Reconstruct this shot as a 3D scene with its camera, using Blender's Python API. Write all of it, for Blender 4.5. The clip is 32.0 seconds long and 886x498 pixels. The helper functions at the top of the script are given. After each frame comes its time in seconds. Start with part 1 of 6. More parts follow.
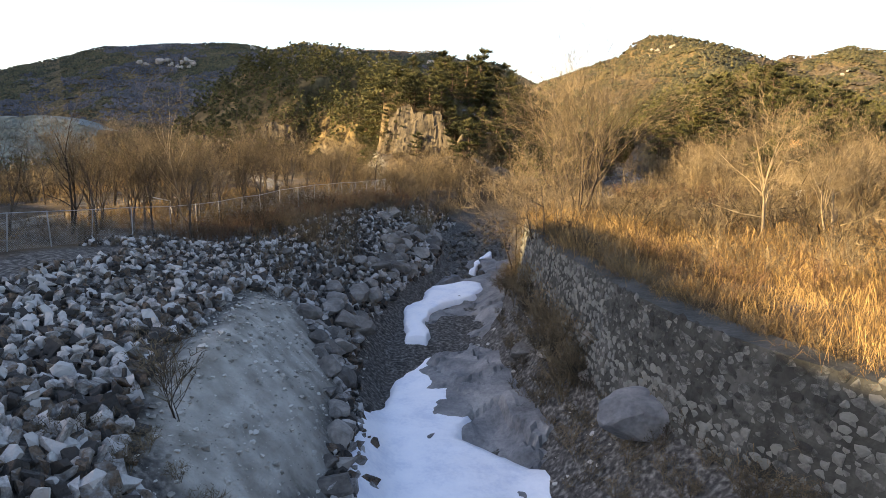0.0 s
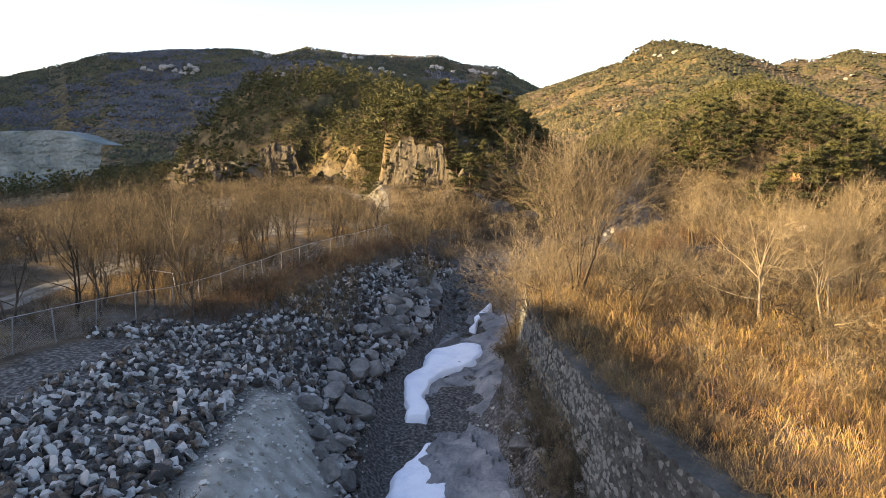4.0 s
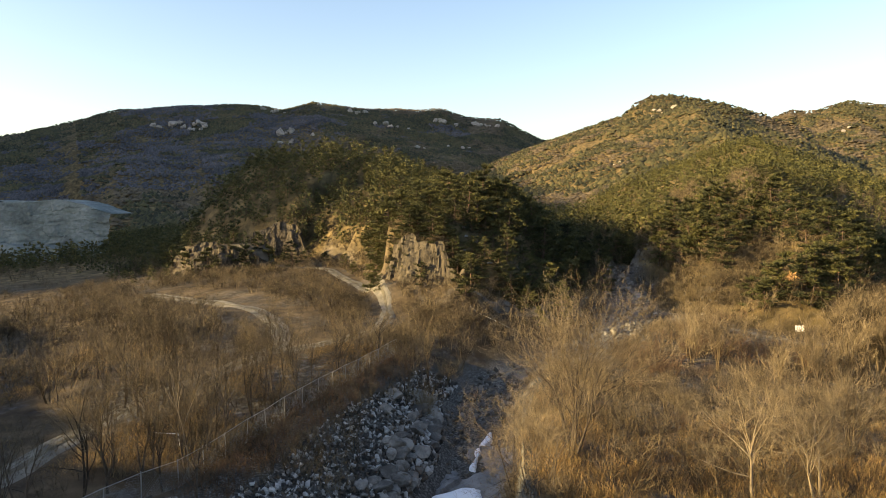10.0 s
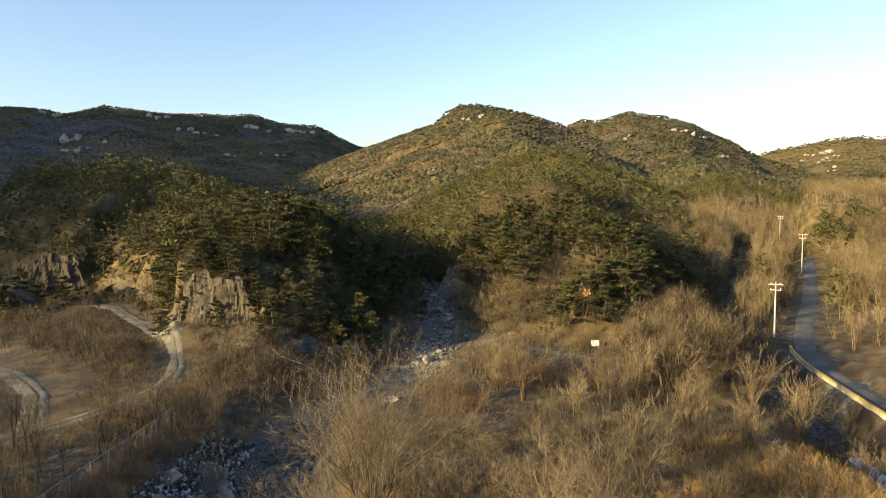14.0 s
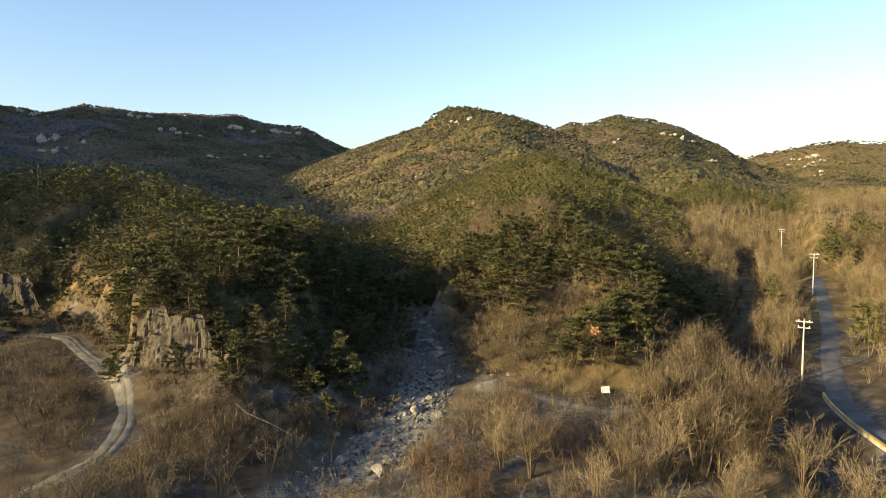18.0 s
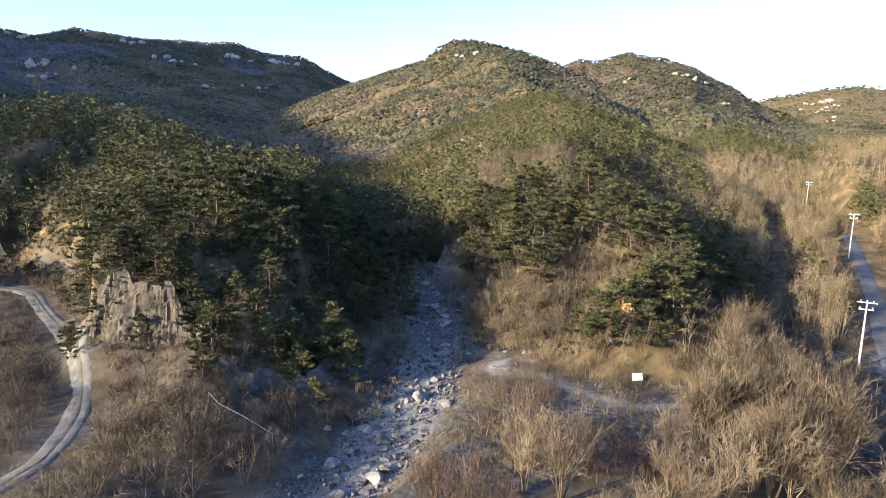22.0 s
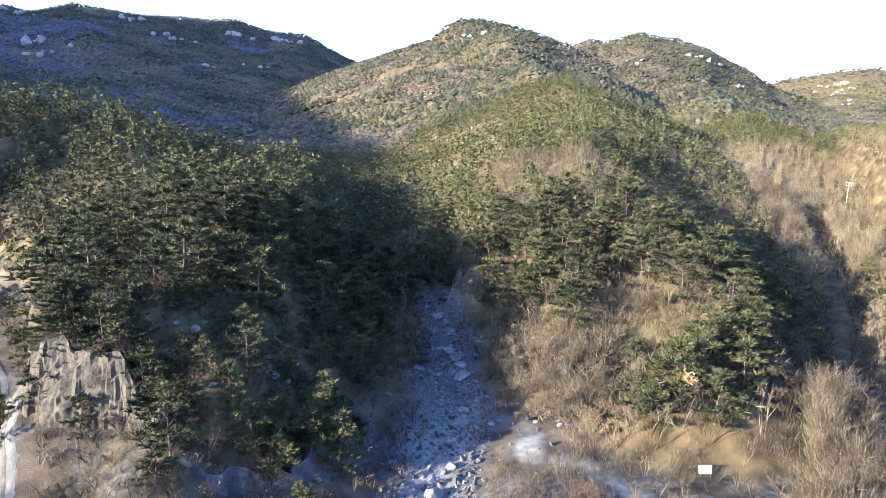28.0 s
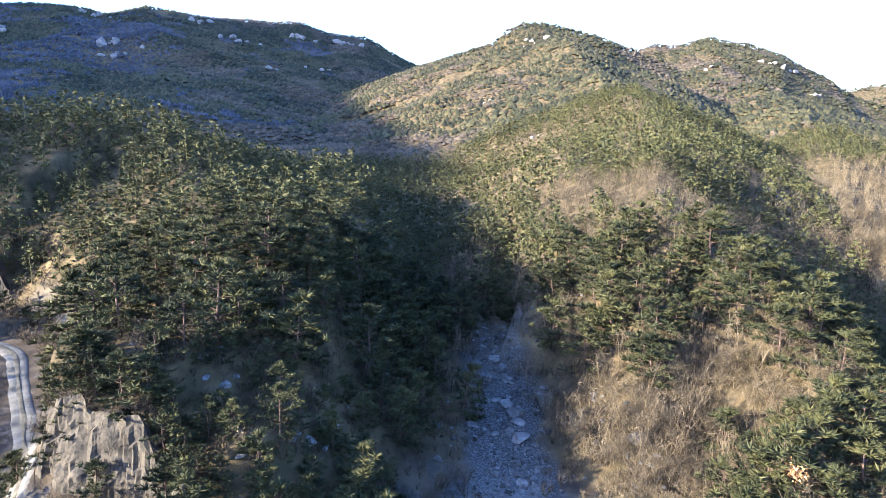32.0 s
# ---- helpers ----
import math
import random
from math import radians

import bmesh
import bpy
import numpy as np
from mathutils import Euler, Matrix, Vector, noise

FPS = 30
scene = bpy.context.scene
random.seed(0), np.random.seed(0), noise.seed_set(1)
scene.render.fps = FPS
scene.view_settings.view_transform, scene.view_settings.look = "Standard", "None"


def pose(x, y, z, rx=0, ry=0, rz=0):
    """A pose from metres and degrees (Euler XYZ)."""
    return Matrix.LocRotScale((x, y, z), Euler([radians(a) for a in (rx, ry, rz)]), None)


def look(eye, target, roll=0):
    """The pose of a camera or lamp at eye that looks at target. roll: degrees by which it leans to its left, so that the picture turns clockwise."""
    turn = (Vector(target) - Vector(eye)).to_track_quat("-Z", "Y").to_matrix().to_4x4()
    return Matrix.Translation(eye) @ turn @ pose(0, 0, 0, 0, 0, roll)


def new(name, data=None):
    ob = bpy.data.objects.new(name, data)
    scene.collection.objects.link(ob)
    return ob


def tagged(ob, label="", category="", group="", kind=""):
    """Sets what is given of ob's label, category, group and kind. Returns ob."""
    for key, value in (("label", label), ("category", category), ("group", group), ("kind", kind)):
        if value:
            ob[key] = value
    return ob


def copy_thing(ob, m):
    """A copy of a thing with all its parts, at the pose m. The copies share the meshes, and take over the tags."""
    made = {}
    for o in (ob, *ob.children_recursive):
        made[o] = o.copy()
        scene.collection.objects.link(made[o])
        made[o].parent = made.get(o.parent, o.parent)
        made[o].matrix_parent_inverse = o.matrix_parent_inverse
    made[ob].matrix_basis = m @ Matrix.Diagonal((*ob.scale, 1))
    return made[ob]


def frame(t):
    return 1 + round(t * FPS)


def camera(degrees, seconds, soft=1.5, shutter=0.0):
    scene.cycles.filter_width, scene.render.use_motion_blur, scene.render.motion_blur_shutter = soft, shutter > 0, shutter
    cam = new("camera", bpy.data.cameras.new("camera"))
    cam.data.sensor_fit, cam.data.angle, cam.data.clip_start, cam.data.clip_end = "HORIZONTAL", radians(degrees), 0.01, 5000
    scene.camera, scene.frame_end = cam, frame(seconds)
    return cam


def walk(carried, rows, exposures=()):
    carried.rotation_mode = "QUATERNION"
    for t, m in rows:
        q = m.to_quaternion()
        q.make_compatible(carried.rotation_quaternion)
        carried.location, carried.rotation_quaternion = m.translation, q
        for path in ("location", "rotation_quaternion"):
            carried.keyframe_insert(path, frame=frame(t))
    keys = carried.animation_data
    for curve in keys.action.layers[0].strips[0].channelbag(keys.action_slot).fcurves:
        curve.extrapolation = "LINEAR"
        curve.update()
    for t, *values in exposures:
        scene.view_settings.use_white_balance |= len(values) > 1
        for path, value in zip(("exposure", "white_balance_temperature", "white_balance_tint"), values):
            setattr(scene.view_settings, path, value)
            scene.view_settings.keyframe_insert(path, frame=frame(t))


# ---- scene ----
# ------------------------------------------------------------------ camera
cam = camera(69.0, 32.0, soft=0.8)
# seconds, place, turn
PATH = [
    (0, 0.00, 0.00, 0.00, 80.00, -0.41, -0.00),
    (0.5, 0.03, 0.02, 0.55, 80.05, -0.48, 0.04),
    (1, 0.04, 0.02, 1.13, 80.07, -0.48, 0.07),
    (1.5, 0.06, 0.02, 1.75, 80.08, -0.55, 0.09),
    (2, 0.08, 0.04, 2.36, 80.11, -0.53, 0.13),
    (2.5, 0.11, 0.12, 2.97, 80.13, -0.47, 0.16),
    (3, 0.12, 0.22, 3.62, 80.14, -0.44, 0.18),
    (3.5, 0.17, 0.32, 4.27, 80.13, -0.30, 0.20),
    (5.5, 0.31, 0.66, 6.73, 80.18, -0.14, 0.32),
    (6, 0.27, 0.70, 7.41, 80.24, -0.18, 0.31),
    (6.5, 0.25, 0.71, 8.12, 80.42, -0.15, 0.35),
    (7, 0.35, 0.72, 8.94, 81.57, 0.01, 0.37),
    (7.5, 0.44, 0.66, 9.77, 83.09, 0.23, 0.42),
    (8, 0.52, 0.60, 10.53, 84.12, 0.27, 0.49),
    (8.5, 0.55, 0.60, 11.27, 84.13, 0.33, 0.51),
    (9, 0.57, 0.50, 11.98, 84.15, 0.37, 0.56),
    (9.5, 0.63, 0.31, 12.65, 84.18, 0.14, 0.65),
    (10, 0.69, 0.06, 13.24, 84.18, 0.23, 0.62),
    (10.5, 0.84, -0.23, 13.79, 84.22, 0.35, -0.40),
    (11, 1.28, -0.38, 14.30, 84.26, 0.75, -2.14),
    (11.5, 2.07, -0.21, 14.61, 84.35, 0.74, -4.10),
    (12, 2.83, 0.30, 14.84, 84.41, 0.96, -6.79),
    (12.5, 3.31, 1.19, 15.12, 84.42, 1.24, -9.60),
    (13, 3.57, 2.34, 15.53, 84.47, 1.28, -12.27),
    (13.5, 3.76, 3.62, 16.03, 84.44, 1.34, -13.95),
    (14, 4.00, 4.94, 16.56, 84.40, 1.34, -15.20),
    (14.5, 4.30, 6.27, 17.08, 84.35, 1.29, -16.11),
    (16.5, 5.55, 11.87, 18.98, 84.43, 1.18, -16.45),
    (17, 5.90, 13.37, 19.38, 84.42, 1.05, -16.38),
    (17.5, 6.25, 14.93, 19.70, 84.43, 1.03, -16.34),
    (18, 6.59, 16.54, 19.96, 84.41, 1.02, -16.35),
    (18.5, 6.88, 18.16, 20.22, 84.08, 0.90, -16.38),
    (19, 7.16, 19.82, 20.51, 83.29, 0.67, -16.35),
    (19.5, 7.45, 21.51, 20.74, 82.54, 0.53, -16.35),
    (20, 7.78, 23.17, 20.91, 81.78, 0.52, -16.26),
    (20.5, 8.12, 24.83, 21.03, 81.04, 0.36, -16.22),
    (21, 8.43, 26.47, 21.12, 80.29, 0.07, -16.23),
    (21.5, 8.72, 28.08, 21.24, 79.56, -0.17, -16.20),
    (22, 9.02, 29.62, 21.44, 78.86, -0.35, -16.17),
    (22.5, 9.31, 31.14, 21.73, 78.15, -0.47, -16.14),
    (23, 9.59, 32.67, 22.10, 77.45, -0.49, -16.13),
    (23.5, 9.92, 34.11, 22.51, 77.13, -0.54, -16.09),
    (24, 10.26, 35.46, 22.89, 77.13, -0.44, -16.06),
    (24.5, 10.58, 36.75, 23.26, 77.11, -0.35, -16.03),
    (25, 10.90, 38.02, 23.61, 77.09, -0.39, -15.94),
    (25.5, 11.14, 39.34, 23.96, 77.06, -0.48, -15.91),
    (27.5, 11.93, 44.83, 25.41, 76.99, -0.77, -15.81),
    (28, 12.09, 46.20, 25.75, 76.99, -0.73, -15.74),
    (28.5, 12.24, 47.58, 26.13, 76.99, -0.78, -15.66),
    (29, 12.37, 48.92, 26.55, 77.00, -0.72, -15.61),
    (29.5, 12.46, 50.18, 26.98, 77.01, -0.88, -15.45),
    (30, 12.57, 51.33, 27.40, 76.99, -1.00, -15.09),
    (30.5, 12.70, 52.38, 27.74, 77.01, -1.16, -14.41),
    (31, 12.94, 53.39, 28.00, 77.02, -1.36, -13.12),
    (31.5, 13.25, 54.33, 28.23, 77.05, -1.43, -11.82),
    (32, 13.60, 55.26, 28.46, 77.08, -1.51, -10.69),
]
EXPOSURES = [(0, 2.2, 6800, 20), (3.5, 2.2, 6700, 20), (6.0, 2.15, 6650, 20), (7.0, 1.97, 6700, 18), (8.0, 1.78, 6850, 16), (11, 1.64, 6700, 13), (13, 1.5, 6350, 11), (18.3, 1.42, 6000, 12), (20, 1.56, 5550, 18), (22, 2.0, 4880, 22), (24, 2.28, 4560, 22), (32, 2.62, 4430, 24)]
walk(cam, [(t, pose(x, y, z, a, b, c)) for t, x, y, z, a, b, c in PATH], EXPOSURES)

# ------------------------------------------------------------------ sun and sky
SUN_ELEVATION, SUN_AZIMUTH = 17.0, 105.0          # degrees up; degrees left of +y
world = bpy.data.worlds.new("sky")
scene.world = world
world.use_nodes = True
wn = world.node_tree.nodes
sky = wn.new("ShaderNodeTexSky")
sky.sky_type = "NISHITA"
sky.sun_disc = False
sky.sun_elevation = radians(SUN_ELEVATION)
sky.sun_rotation = radians(-SUN_AZIMUTH)
sky.air_density, sky.dust_density, sky.ozone_density = 1.0, 1.3, 1.3
wn["Background"].inputs["Strength"].default_value = 0.095
world.node_tree.links.new(sky.outputs[0], wn["Background"].inputs["Color"])
sun_data = bpy.data.lights.new("sun", "SUN")
sun_data.energy, sun_data.angle, sun_data.color = 5.0, radians(0.55), (1.0, 0.75, 0.35)
sun = new("sun", sun_data)
sx = -math.sin(radians(SUN_AZIMUTH)) * math.cos(radians(SUN_ELEVATION))
sy = math.cos(radians(SUN_AZIMUTH)) * math.cos(radians(SUN_ELEVATION))
sun.matrix_world = look((sx * 300, sy * 300, math.sin(radians(SUN_ELEVATION)) * 300), (0, 0, 0))

# ------------------------------------------------------------------ materials
RNG = np.random.default_rng(7)


def material(name, colors, scale=1.0, rough=0.9, bump=0.3, bump_scale=8.0, per_object=0.0, per_island=0.0, metal=0.0, coords="Object", low=0.28, span=0.44):
    """A surface whose colour wanders between several tones at two scales, with fine relief."""
    m = bpy.data.materials.new(name)
    m.use_nodes = True
    n, l = m.node_tree.nodes, m.node_tree.links
    p = n["Principled BSDF"]
    p.inputs["Roughness"].default_value, p.inputs["Metallic"].default_value = rough, metal
    p.inputs["Specular IOR Level"].default_value = 0.25
    tc = n.new("ShaderNodeTexCoord")
    geo = n.new("ShaderNodeNewGeometry")
    where = geo.outputs["Position"] if coords == "World" else tc.outputs["Object"]
    big, fine = n.new("ShaderNodeTexNoise"), n.new("ShaderNodeTexNoise")
    big.inputs["Scale"].default_value, big.inputs["Detail"].default_value = scale, 5
    fine.inputs["Scale"].default_value, fine.inputs["Detail"].default_value = scale * 9, 3
    l.new(where, big.inputs["Vector"])
    l.new(where, fine.inputs["Vector"])
    mix = n.new("ShaderNodeMath")
    mix.operation = "MULTIPLY_ADD"
    l.new(fine.outputs["Fac"], mix.inputs[0])
    mix.inputs[1].default_value = 0.35
    l.new(big.outputs["Fac"], mix.inputs[2])
    shift = n.new("ShaderNodeMath")
    shift.operation = "SUBTRACT"
    l.new(mix.outputs[0], shift.inputs[0])
    shift.inputs[1].default_value = 0.175
    value = shift.outputs[0]
    for spread, socket in ((per_object, n.new("ShaderNodeObjectInfo").outputs["Random"] if per_object else None),
                           (per_island, geo.outputs["Random Per Island"] if per_island else None)):
        if socket is not None:
            add = n.new("ShaderNodeMath")
            add.operation = "MULTIPLY_ADD"
            l.new(socket, add.inputs[0])
            add.inputs[1].default_value = spread
            l.new(value, add.inputs[2])
            sub = n.new("ShaderNodeMath")
            sub.operation = "SUBTRACT"
            l.new(add.outputs[0], sub.inputs[0])
            sub.inputs[1].default_value = spread / 2
            value = sub.outputs[0]
    ramp = n.new("ShaderNodeValToRGB")
    e = ramp.color_ramp.elements
    while len(e) < len(colors):
        e.new(0.5)
    for k, c in enumerate(colors):
        e[k].position = low + span * k / max(1, len(colors) - 1)
        e[k].color = (*c, 1)
    l.new(value, ramp.inputs[0])
    l.new(ramp.outputs[0], p.inputs["Base Color"])
    if bump:
        rel = n.new("ShaderNodeTexNoise")
        rel.inputs["Scale"].default_value, rel.inputs["Detail"].default_value = bump_scale, 6
        l.new(where, rel.inputs["Vector"])
        b = n.new("ShaderNodeBump")
        b.inputs["Strength"].default_value, b.inputs["Distance"].default_value = bump, 0.1
        l.new(rel.outputs["Fac"], b.inputs["Height"])
        l.new(b.outputs[0], p.inputs["Normal"])
    return m


STONE = material("grey_granite", [(0.045, 0.042, 0.038), (0.13, 0.095, 0.064), (0.15, 0.145, 0.134), (0.265, 0.256, 0.238), (0.41, 0.40, 0.375)], 1.6, 0.85, 0.8, 7, per_island=0.8)
BOULDER = material("weathered_boulder", [(0.085, 0.080, 0.072), (0.165, 0.155, 0.138), (0.28, 0.262, 0.232)], 1.2, 0.85, 0.6, 5, per_object=0.35)
BEDROCK = material("stream_bedrock", [(0.095, 0.098, 0.100), (0.185, 0.186, 0.186), (0.30, 0.295, 0.28)], 0.6, 0.75, 0.8, 4, coords="World")
CLIFF = material("cliff_rock", [(0.028, 0.024, 0.019), (0.060, 0.051, 0.038), (0.105, 0.088, 0.062), (0.050, 0.045, 0.038)], 0.5, 0.9, 0.9, 1.6, coords="World")
BANK_ROCK = material("bank_rock", [(0.05, 0.048, 0.043), (0.095, 0.09, 0.08), (0.165, 0.156, 0.138)], 0.5, 0.9, 0.9, 2.0, coords="World")
QUARRY = material("quarry_rock", [(0.075, 0.092, 0.088), (0.142, 0.168, 0.162), (0.225, 0.258, 0.248)], 0.08, 0.9, 0.9, 0.7, coords="World")
BARK = material("grey_brown_bark", [(0.030, 0.024, 0.018), (0.062, 0.049, 0.037), (0.115, 0.092, 0.070)], 2.0, 0.9, 0.4, 12, per_object=0.3)
PALE_BARK = material("pale_bark", [(0.13, 0.102, 0.066), (0.22, 0.176, 0.118), (0.31, 0.258, 0.18)], 1.5, 0.85, 0.3, 10)
PINE_BARK = material("red_pine_bark", [(0.05, 0.034, 0.025), (0.10, 0.066, 0.048), (0.16, 0.108, 0.078)], 2.0, 0.9, 0.4, 10)
NEEDLE = material("pine_needles", [(0.018, 0.022, 0.009), (0.051, 0.054, 0.018), (0.110, 0.103, 0.034)], 0.35, 0.75, 0.0, 5, per_object=0.2, per_island=0.18, coords="World")
FAR_NEEDLE = material("far_pine_foliage", [(0.027, 0.029, 0.014), (0.055, 0.053, 0.022), (0.098, 0.086, 0.034)], 0.02, 0.8, 0.0, 5, per_island=0.45, coords="World")
STRAW = material("dry_grass", [(0.095, 0.060, 0.025), (0.20, 0.130, 0.052), (0.33, 0.228, 0.100)], 0.35, 0.85, 0.0, 5, per_island=0.25, coords="World", low=0.34, span=0.30)
TWIG = material("bare_twigs", [(0.032, 0.024, 0.014), (0.082, 0.064, 0.038), (0.168, 0.132, 0.080)], 0.3, 0.9, 0.0, 5, per_island=0.16, coords="World", low=0.36, span=0.26)
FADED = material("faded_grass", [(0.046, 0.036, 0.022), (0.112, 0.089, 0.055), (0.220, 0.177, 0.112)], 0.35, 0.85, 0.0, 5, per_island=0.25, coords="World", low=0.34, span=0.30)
PALE_TWIG = material("pale_twigs", [(0.085, 0.066, 0.040), (0.155, 0.121, 0.075), (0.245, 0.196, 0.125)], 0.2, 0.9, 0.0, 5, per_island=0.4, coords="World")
FAR_BROWN = material("far_leafless_crowns", [(0.062, 0.050, 0.032), (0.105, 0.082, 0.050), (0.155, 0.120, 0.074)], 0.03, 0.9, 0.0, 5, per_island=0.4, coords="World")
RUSSET = material("russet_shrub", [(0.055, 0.034, 0.020), (0.115, 0.070, 0.040), (0.180, 0.116, 0.068)], 0.2, 0.9, 0.0, 5, per_island=0.4, coords="World")
SNOW = material("snow_ice", [(0.66, 0.70, 0.78), (0.82, 0.84, 0.88), (0.88, 0.89, 0.91)], 0.7, 0.5, 0.3, 2.5, coords="World")
GRAVEL_ROAD = material("gravel_track", [(0.092, 0.086, 0.070), (0.150, 0.140, 0.116), (0.215, 0.202, 0.170)], 0.5, 0.95, 0.5, 6, coords="World")
ASPHALT = material("asphalt", [(0.055, 0.056, 0.058), (0.085, 0.086, 0.088), (0.125, 0.125, 0.125)], 0.4, 0.85, 0.3, 12, coords="World")
YELLOW = material("yellow_paint", [(0.26, 0.17, 0.03), (0.42, 0.28, 0.05), (0.5, 0.36, 0.09)], 1.0, 0.6, 0.1, 10)
CONCRETE = material("concrete", [(0.26, 0.25, 0.23), (0.38, 0.37, 0.34), (0.48, 0.46, 0.43)], 1.0, 0.85, 0.3, 12)
POLE_MAT = material("pole_concrete", [(0.338, 0.330, 0.307), (0.420, 0.413, 0.390), (0.480, 0.465, 0.435)], 1.0, 0.8, 0.2, 14)
STEEL = material("galvanised_steel", [(0.192, 0.198, 0.204), (0.276, 0.282, 0.288), (0.336, 0.336, 0.336)], 3.0, 0.5, 0.1, 20, metal=0.6)
WHITE = material("white_board", [(0.74, 0.74, 0.74), (0.80, 0.80, 0.80), (0.84, 0.84, 0.83)], 2.0, 0.5, 0.05, 10)
MORTAR = material("wall_mortar", [(0.030, 0.030, 0.026), (0.056, 0.057, 0.050), (0.095, 0.095, 0.085)], 0.7, 0.95, 0.6, 6)
WALL_STONE = material("masonry_stone", [(0.034, 0.034, 0.030), (0.062, 0.063, 0.056), (0.165, 0.166, 0.150)], 1.3, 0.88, 0.5, 8, per_object=0.5, per_island=0.4)
ORANGE_LEAF = material("withered_oak_leaves", [(0.30, 0.16, 0.06), (0.45, 0.27, 0.12), (0.55, 0.36, 0.18)], 1.0, 0.8, 0.0, 5, per_island=0.4)


# ------------------------------------------------------------------ shape of the land
def value_noise(x, y, seed):
    xi, yi = np.floor(x).astype(np.int64), np.floor(y).astype(np.int64)
    fx, fy = x - xi, y - yi
    fx, fy = fx * fx * (3 - 2 * fx), fy * fy * (3 - 2 * fy)

    def h(a, b):
        v = (a * 374761393 + b * 668265263 + seed * 1274126177) & 0xFFFFFFFF
        v = ((v ^ (v >> 13)) * 1274126177) & 0xFFFFFFFF
        return ((v ^ (v >> 16)) & 0xFFFF) / 65535.0

    a, b, c, d = h(xi, yi), h(xi + 1, yi), h(xi, yi + 1), h(xi + 1, yi + 1)
    return (a + (b - a) * fx) * (1 - fy) + (c + (d - c) * fx) * fy


def fbm(x, y, size, octaves=4, seed=1):
    """Rolling noise about zero, from -1 to 1; size: metres of its largest waves."""
    total, amp, norm = 0.0, 1.0, 0.0
    for k in range(octaves):
        total = total + amp * (value_noise(x / size * 2**k, y / size * 2**k, seed + k * 17) * 2 - 1)
        norm += amp
        amp *= 0.5
    return total / norm * 1.4


def smooth(v, a, b):
    t = np.clip((v - a) / (b - a), 0, 1)
    return t * t * (3 - 2 * t)


def along(x, y, line):
    """Distance to a line of vertices, on which side (positive: to its right), and the height interpolated at the nearest place."""
    best = np.full(np.shape(x), 1e18)
    side, height = np.zeros(np.shape(x)), np.zeros(np.shape(x))
    for (ax, ay, az), (bx, by, bz) in zip(line[:-1], line[1:]):
        dx, dy = bx - ax, by - ay
        s = np.clip(((x - ax) * dx + (y - ay) * dy) / (dx * dx + dy * dy), 0, 1)
        px, py = x - ax - s * dx, y - ay - s * dy
        d = px * px + py * py
        near = d < best
        best = np.where(near, d, best)
        side = np.where(near, px * dy - py * dx, side)
        height = np.where(near, az + s * (bz - az), height)
    return np.sqrt(best), np.sign(side), height


def inside(x, y, ring):
    """Signed distance to a closed outline, positive inside."""
    line = [(a, b, 0) for a, b in ring + ring[:1]]
    d, _, _ = along(x, y, line)
    hit = np.zeros(np.shape(x), bool)
    for (ax, ay, _), (bx, by, _) in zip(line[:-1], line[1:]):
        cross = ((ay > y) != (by > y)) & (x < (bx - ax) * (y - ay) / (by - ay + 1e-12) + ax)
        hit ^= cross
    return np.where(hit, d, -d)


STREAM = [(2, -60, -18), (0.8, 10, -14.1), (0.5, 23, -13.4), (-0.8, 31, -13.0), (-1.2, 38, -12.6), (0.4, 46, -12.1), (3.0, 54, -11.7), (3.2, 66, -11.0),
          (6, 74, -10.6), (15.5, 81, -10.2), (24.4, 95.5, -9.4), (32.6, 111, -8.5), (33.2, 119, -8.0), (37.0, 128, -7.5), (36.6, 138, -6.9), (42, 150, -6.0), (46, 165, -4.5), (60, 215, 0)]
BROOK = [(52, 20, -13.5), (57.5, 48, -12.6), (61.5, 60, -12), (66, 74, -11.6), (71.5, 88, -11.2), (85, 108, -10.6), (112, 134, -9.6), (160, 190, -7)]
WALL_LINE = [(17.5, 6.5, 0), (13.6, 10.8, 0), (11.0, 15.1, 0), (9.7, 17.2, 0), (8.5, 20.0, 0), (7.6, 24.0, 0), (6.8, 30.0, 0), (6.2, 35.0, 0), (6.0, 41.0, 0), (6.6, 47.0, 0)]
ROAD = [(55, 24, -9.0), (63, 44, -9.0), (68, 56.7, -9.0), (71.2, 64.7, -9.0), (74.7, 73.2, -9.0), (79, 80.5, -9.0), (86.5, 88.5, -9.0), (95, 97.0, -8.9), (109, 110, -8.7), (134, 135, -8.3), (160, 162, -7.6)]
TRACK = [(-30, 18, -6.6), (-29.3, 36, -6.5), (-28.6, 48, -6.5), (-26.6, 56, -6.5), (-23.8, 64, -6.5), (-20.5, 72, -6.5), (-20.5, 79, -6.6), (-23, 88, -6.8), (-29, 98, -7), (-40, 110, -7.5), (-58, 124, -8.2)]
TRACK_UP = [(-21.5, 72.5, -6.5), (-13.6, 79, -6.8), (-9.2, 86, -7.3), (-8.6, 94, -7.4), (-9.6, 102, -7.2), (-12.8, 113, -6.8), (-18.2, 126, -6.3), (-27, 146, -5), (-42, 160, -3), (-60, 166, -1.5)]
FENCE = [(-22.5, 20, 0), (-21.2, 28, 0), (-20.4, 32, 0), (-19.2, 36, 0), (-16.8, 40, 0), (-15.3, 46, 0), (-13.5, 51.5, 0), (-11, 58, 0), (-8.3, 66, 0), (-5.5, 75, 0)]
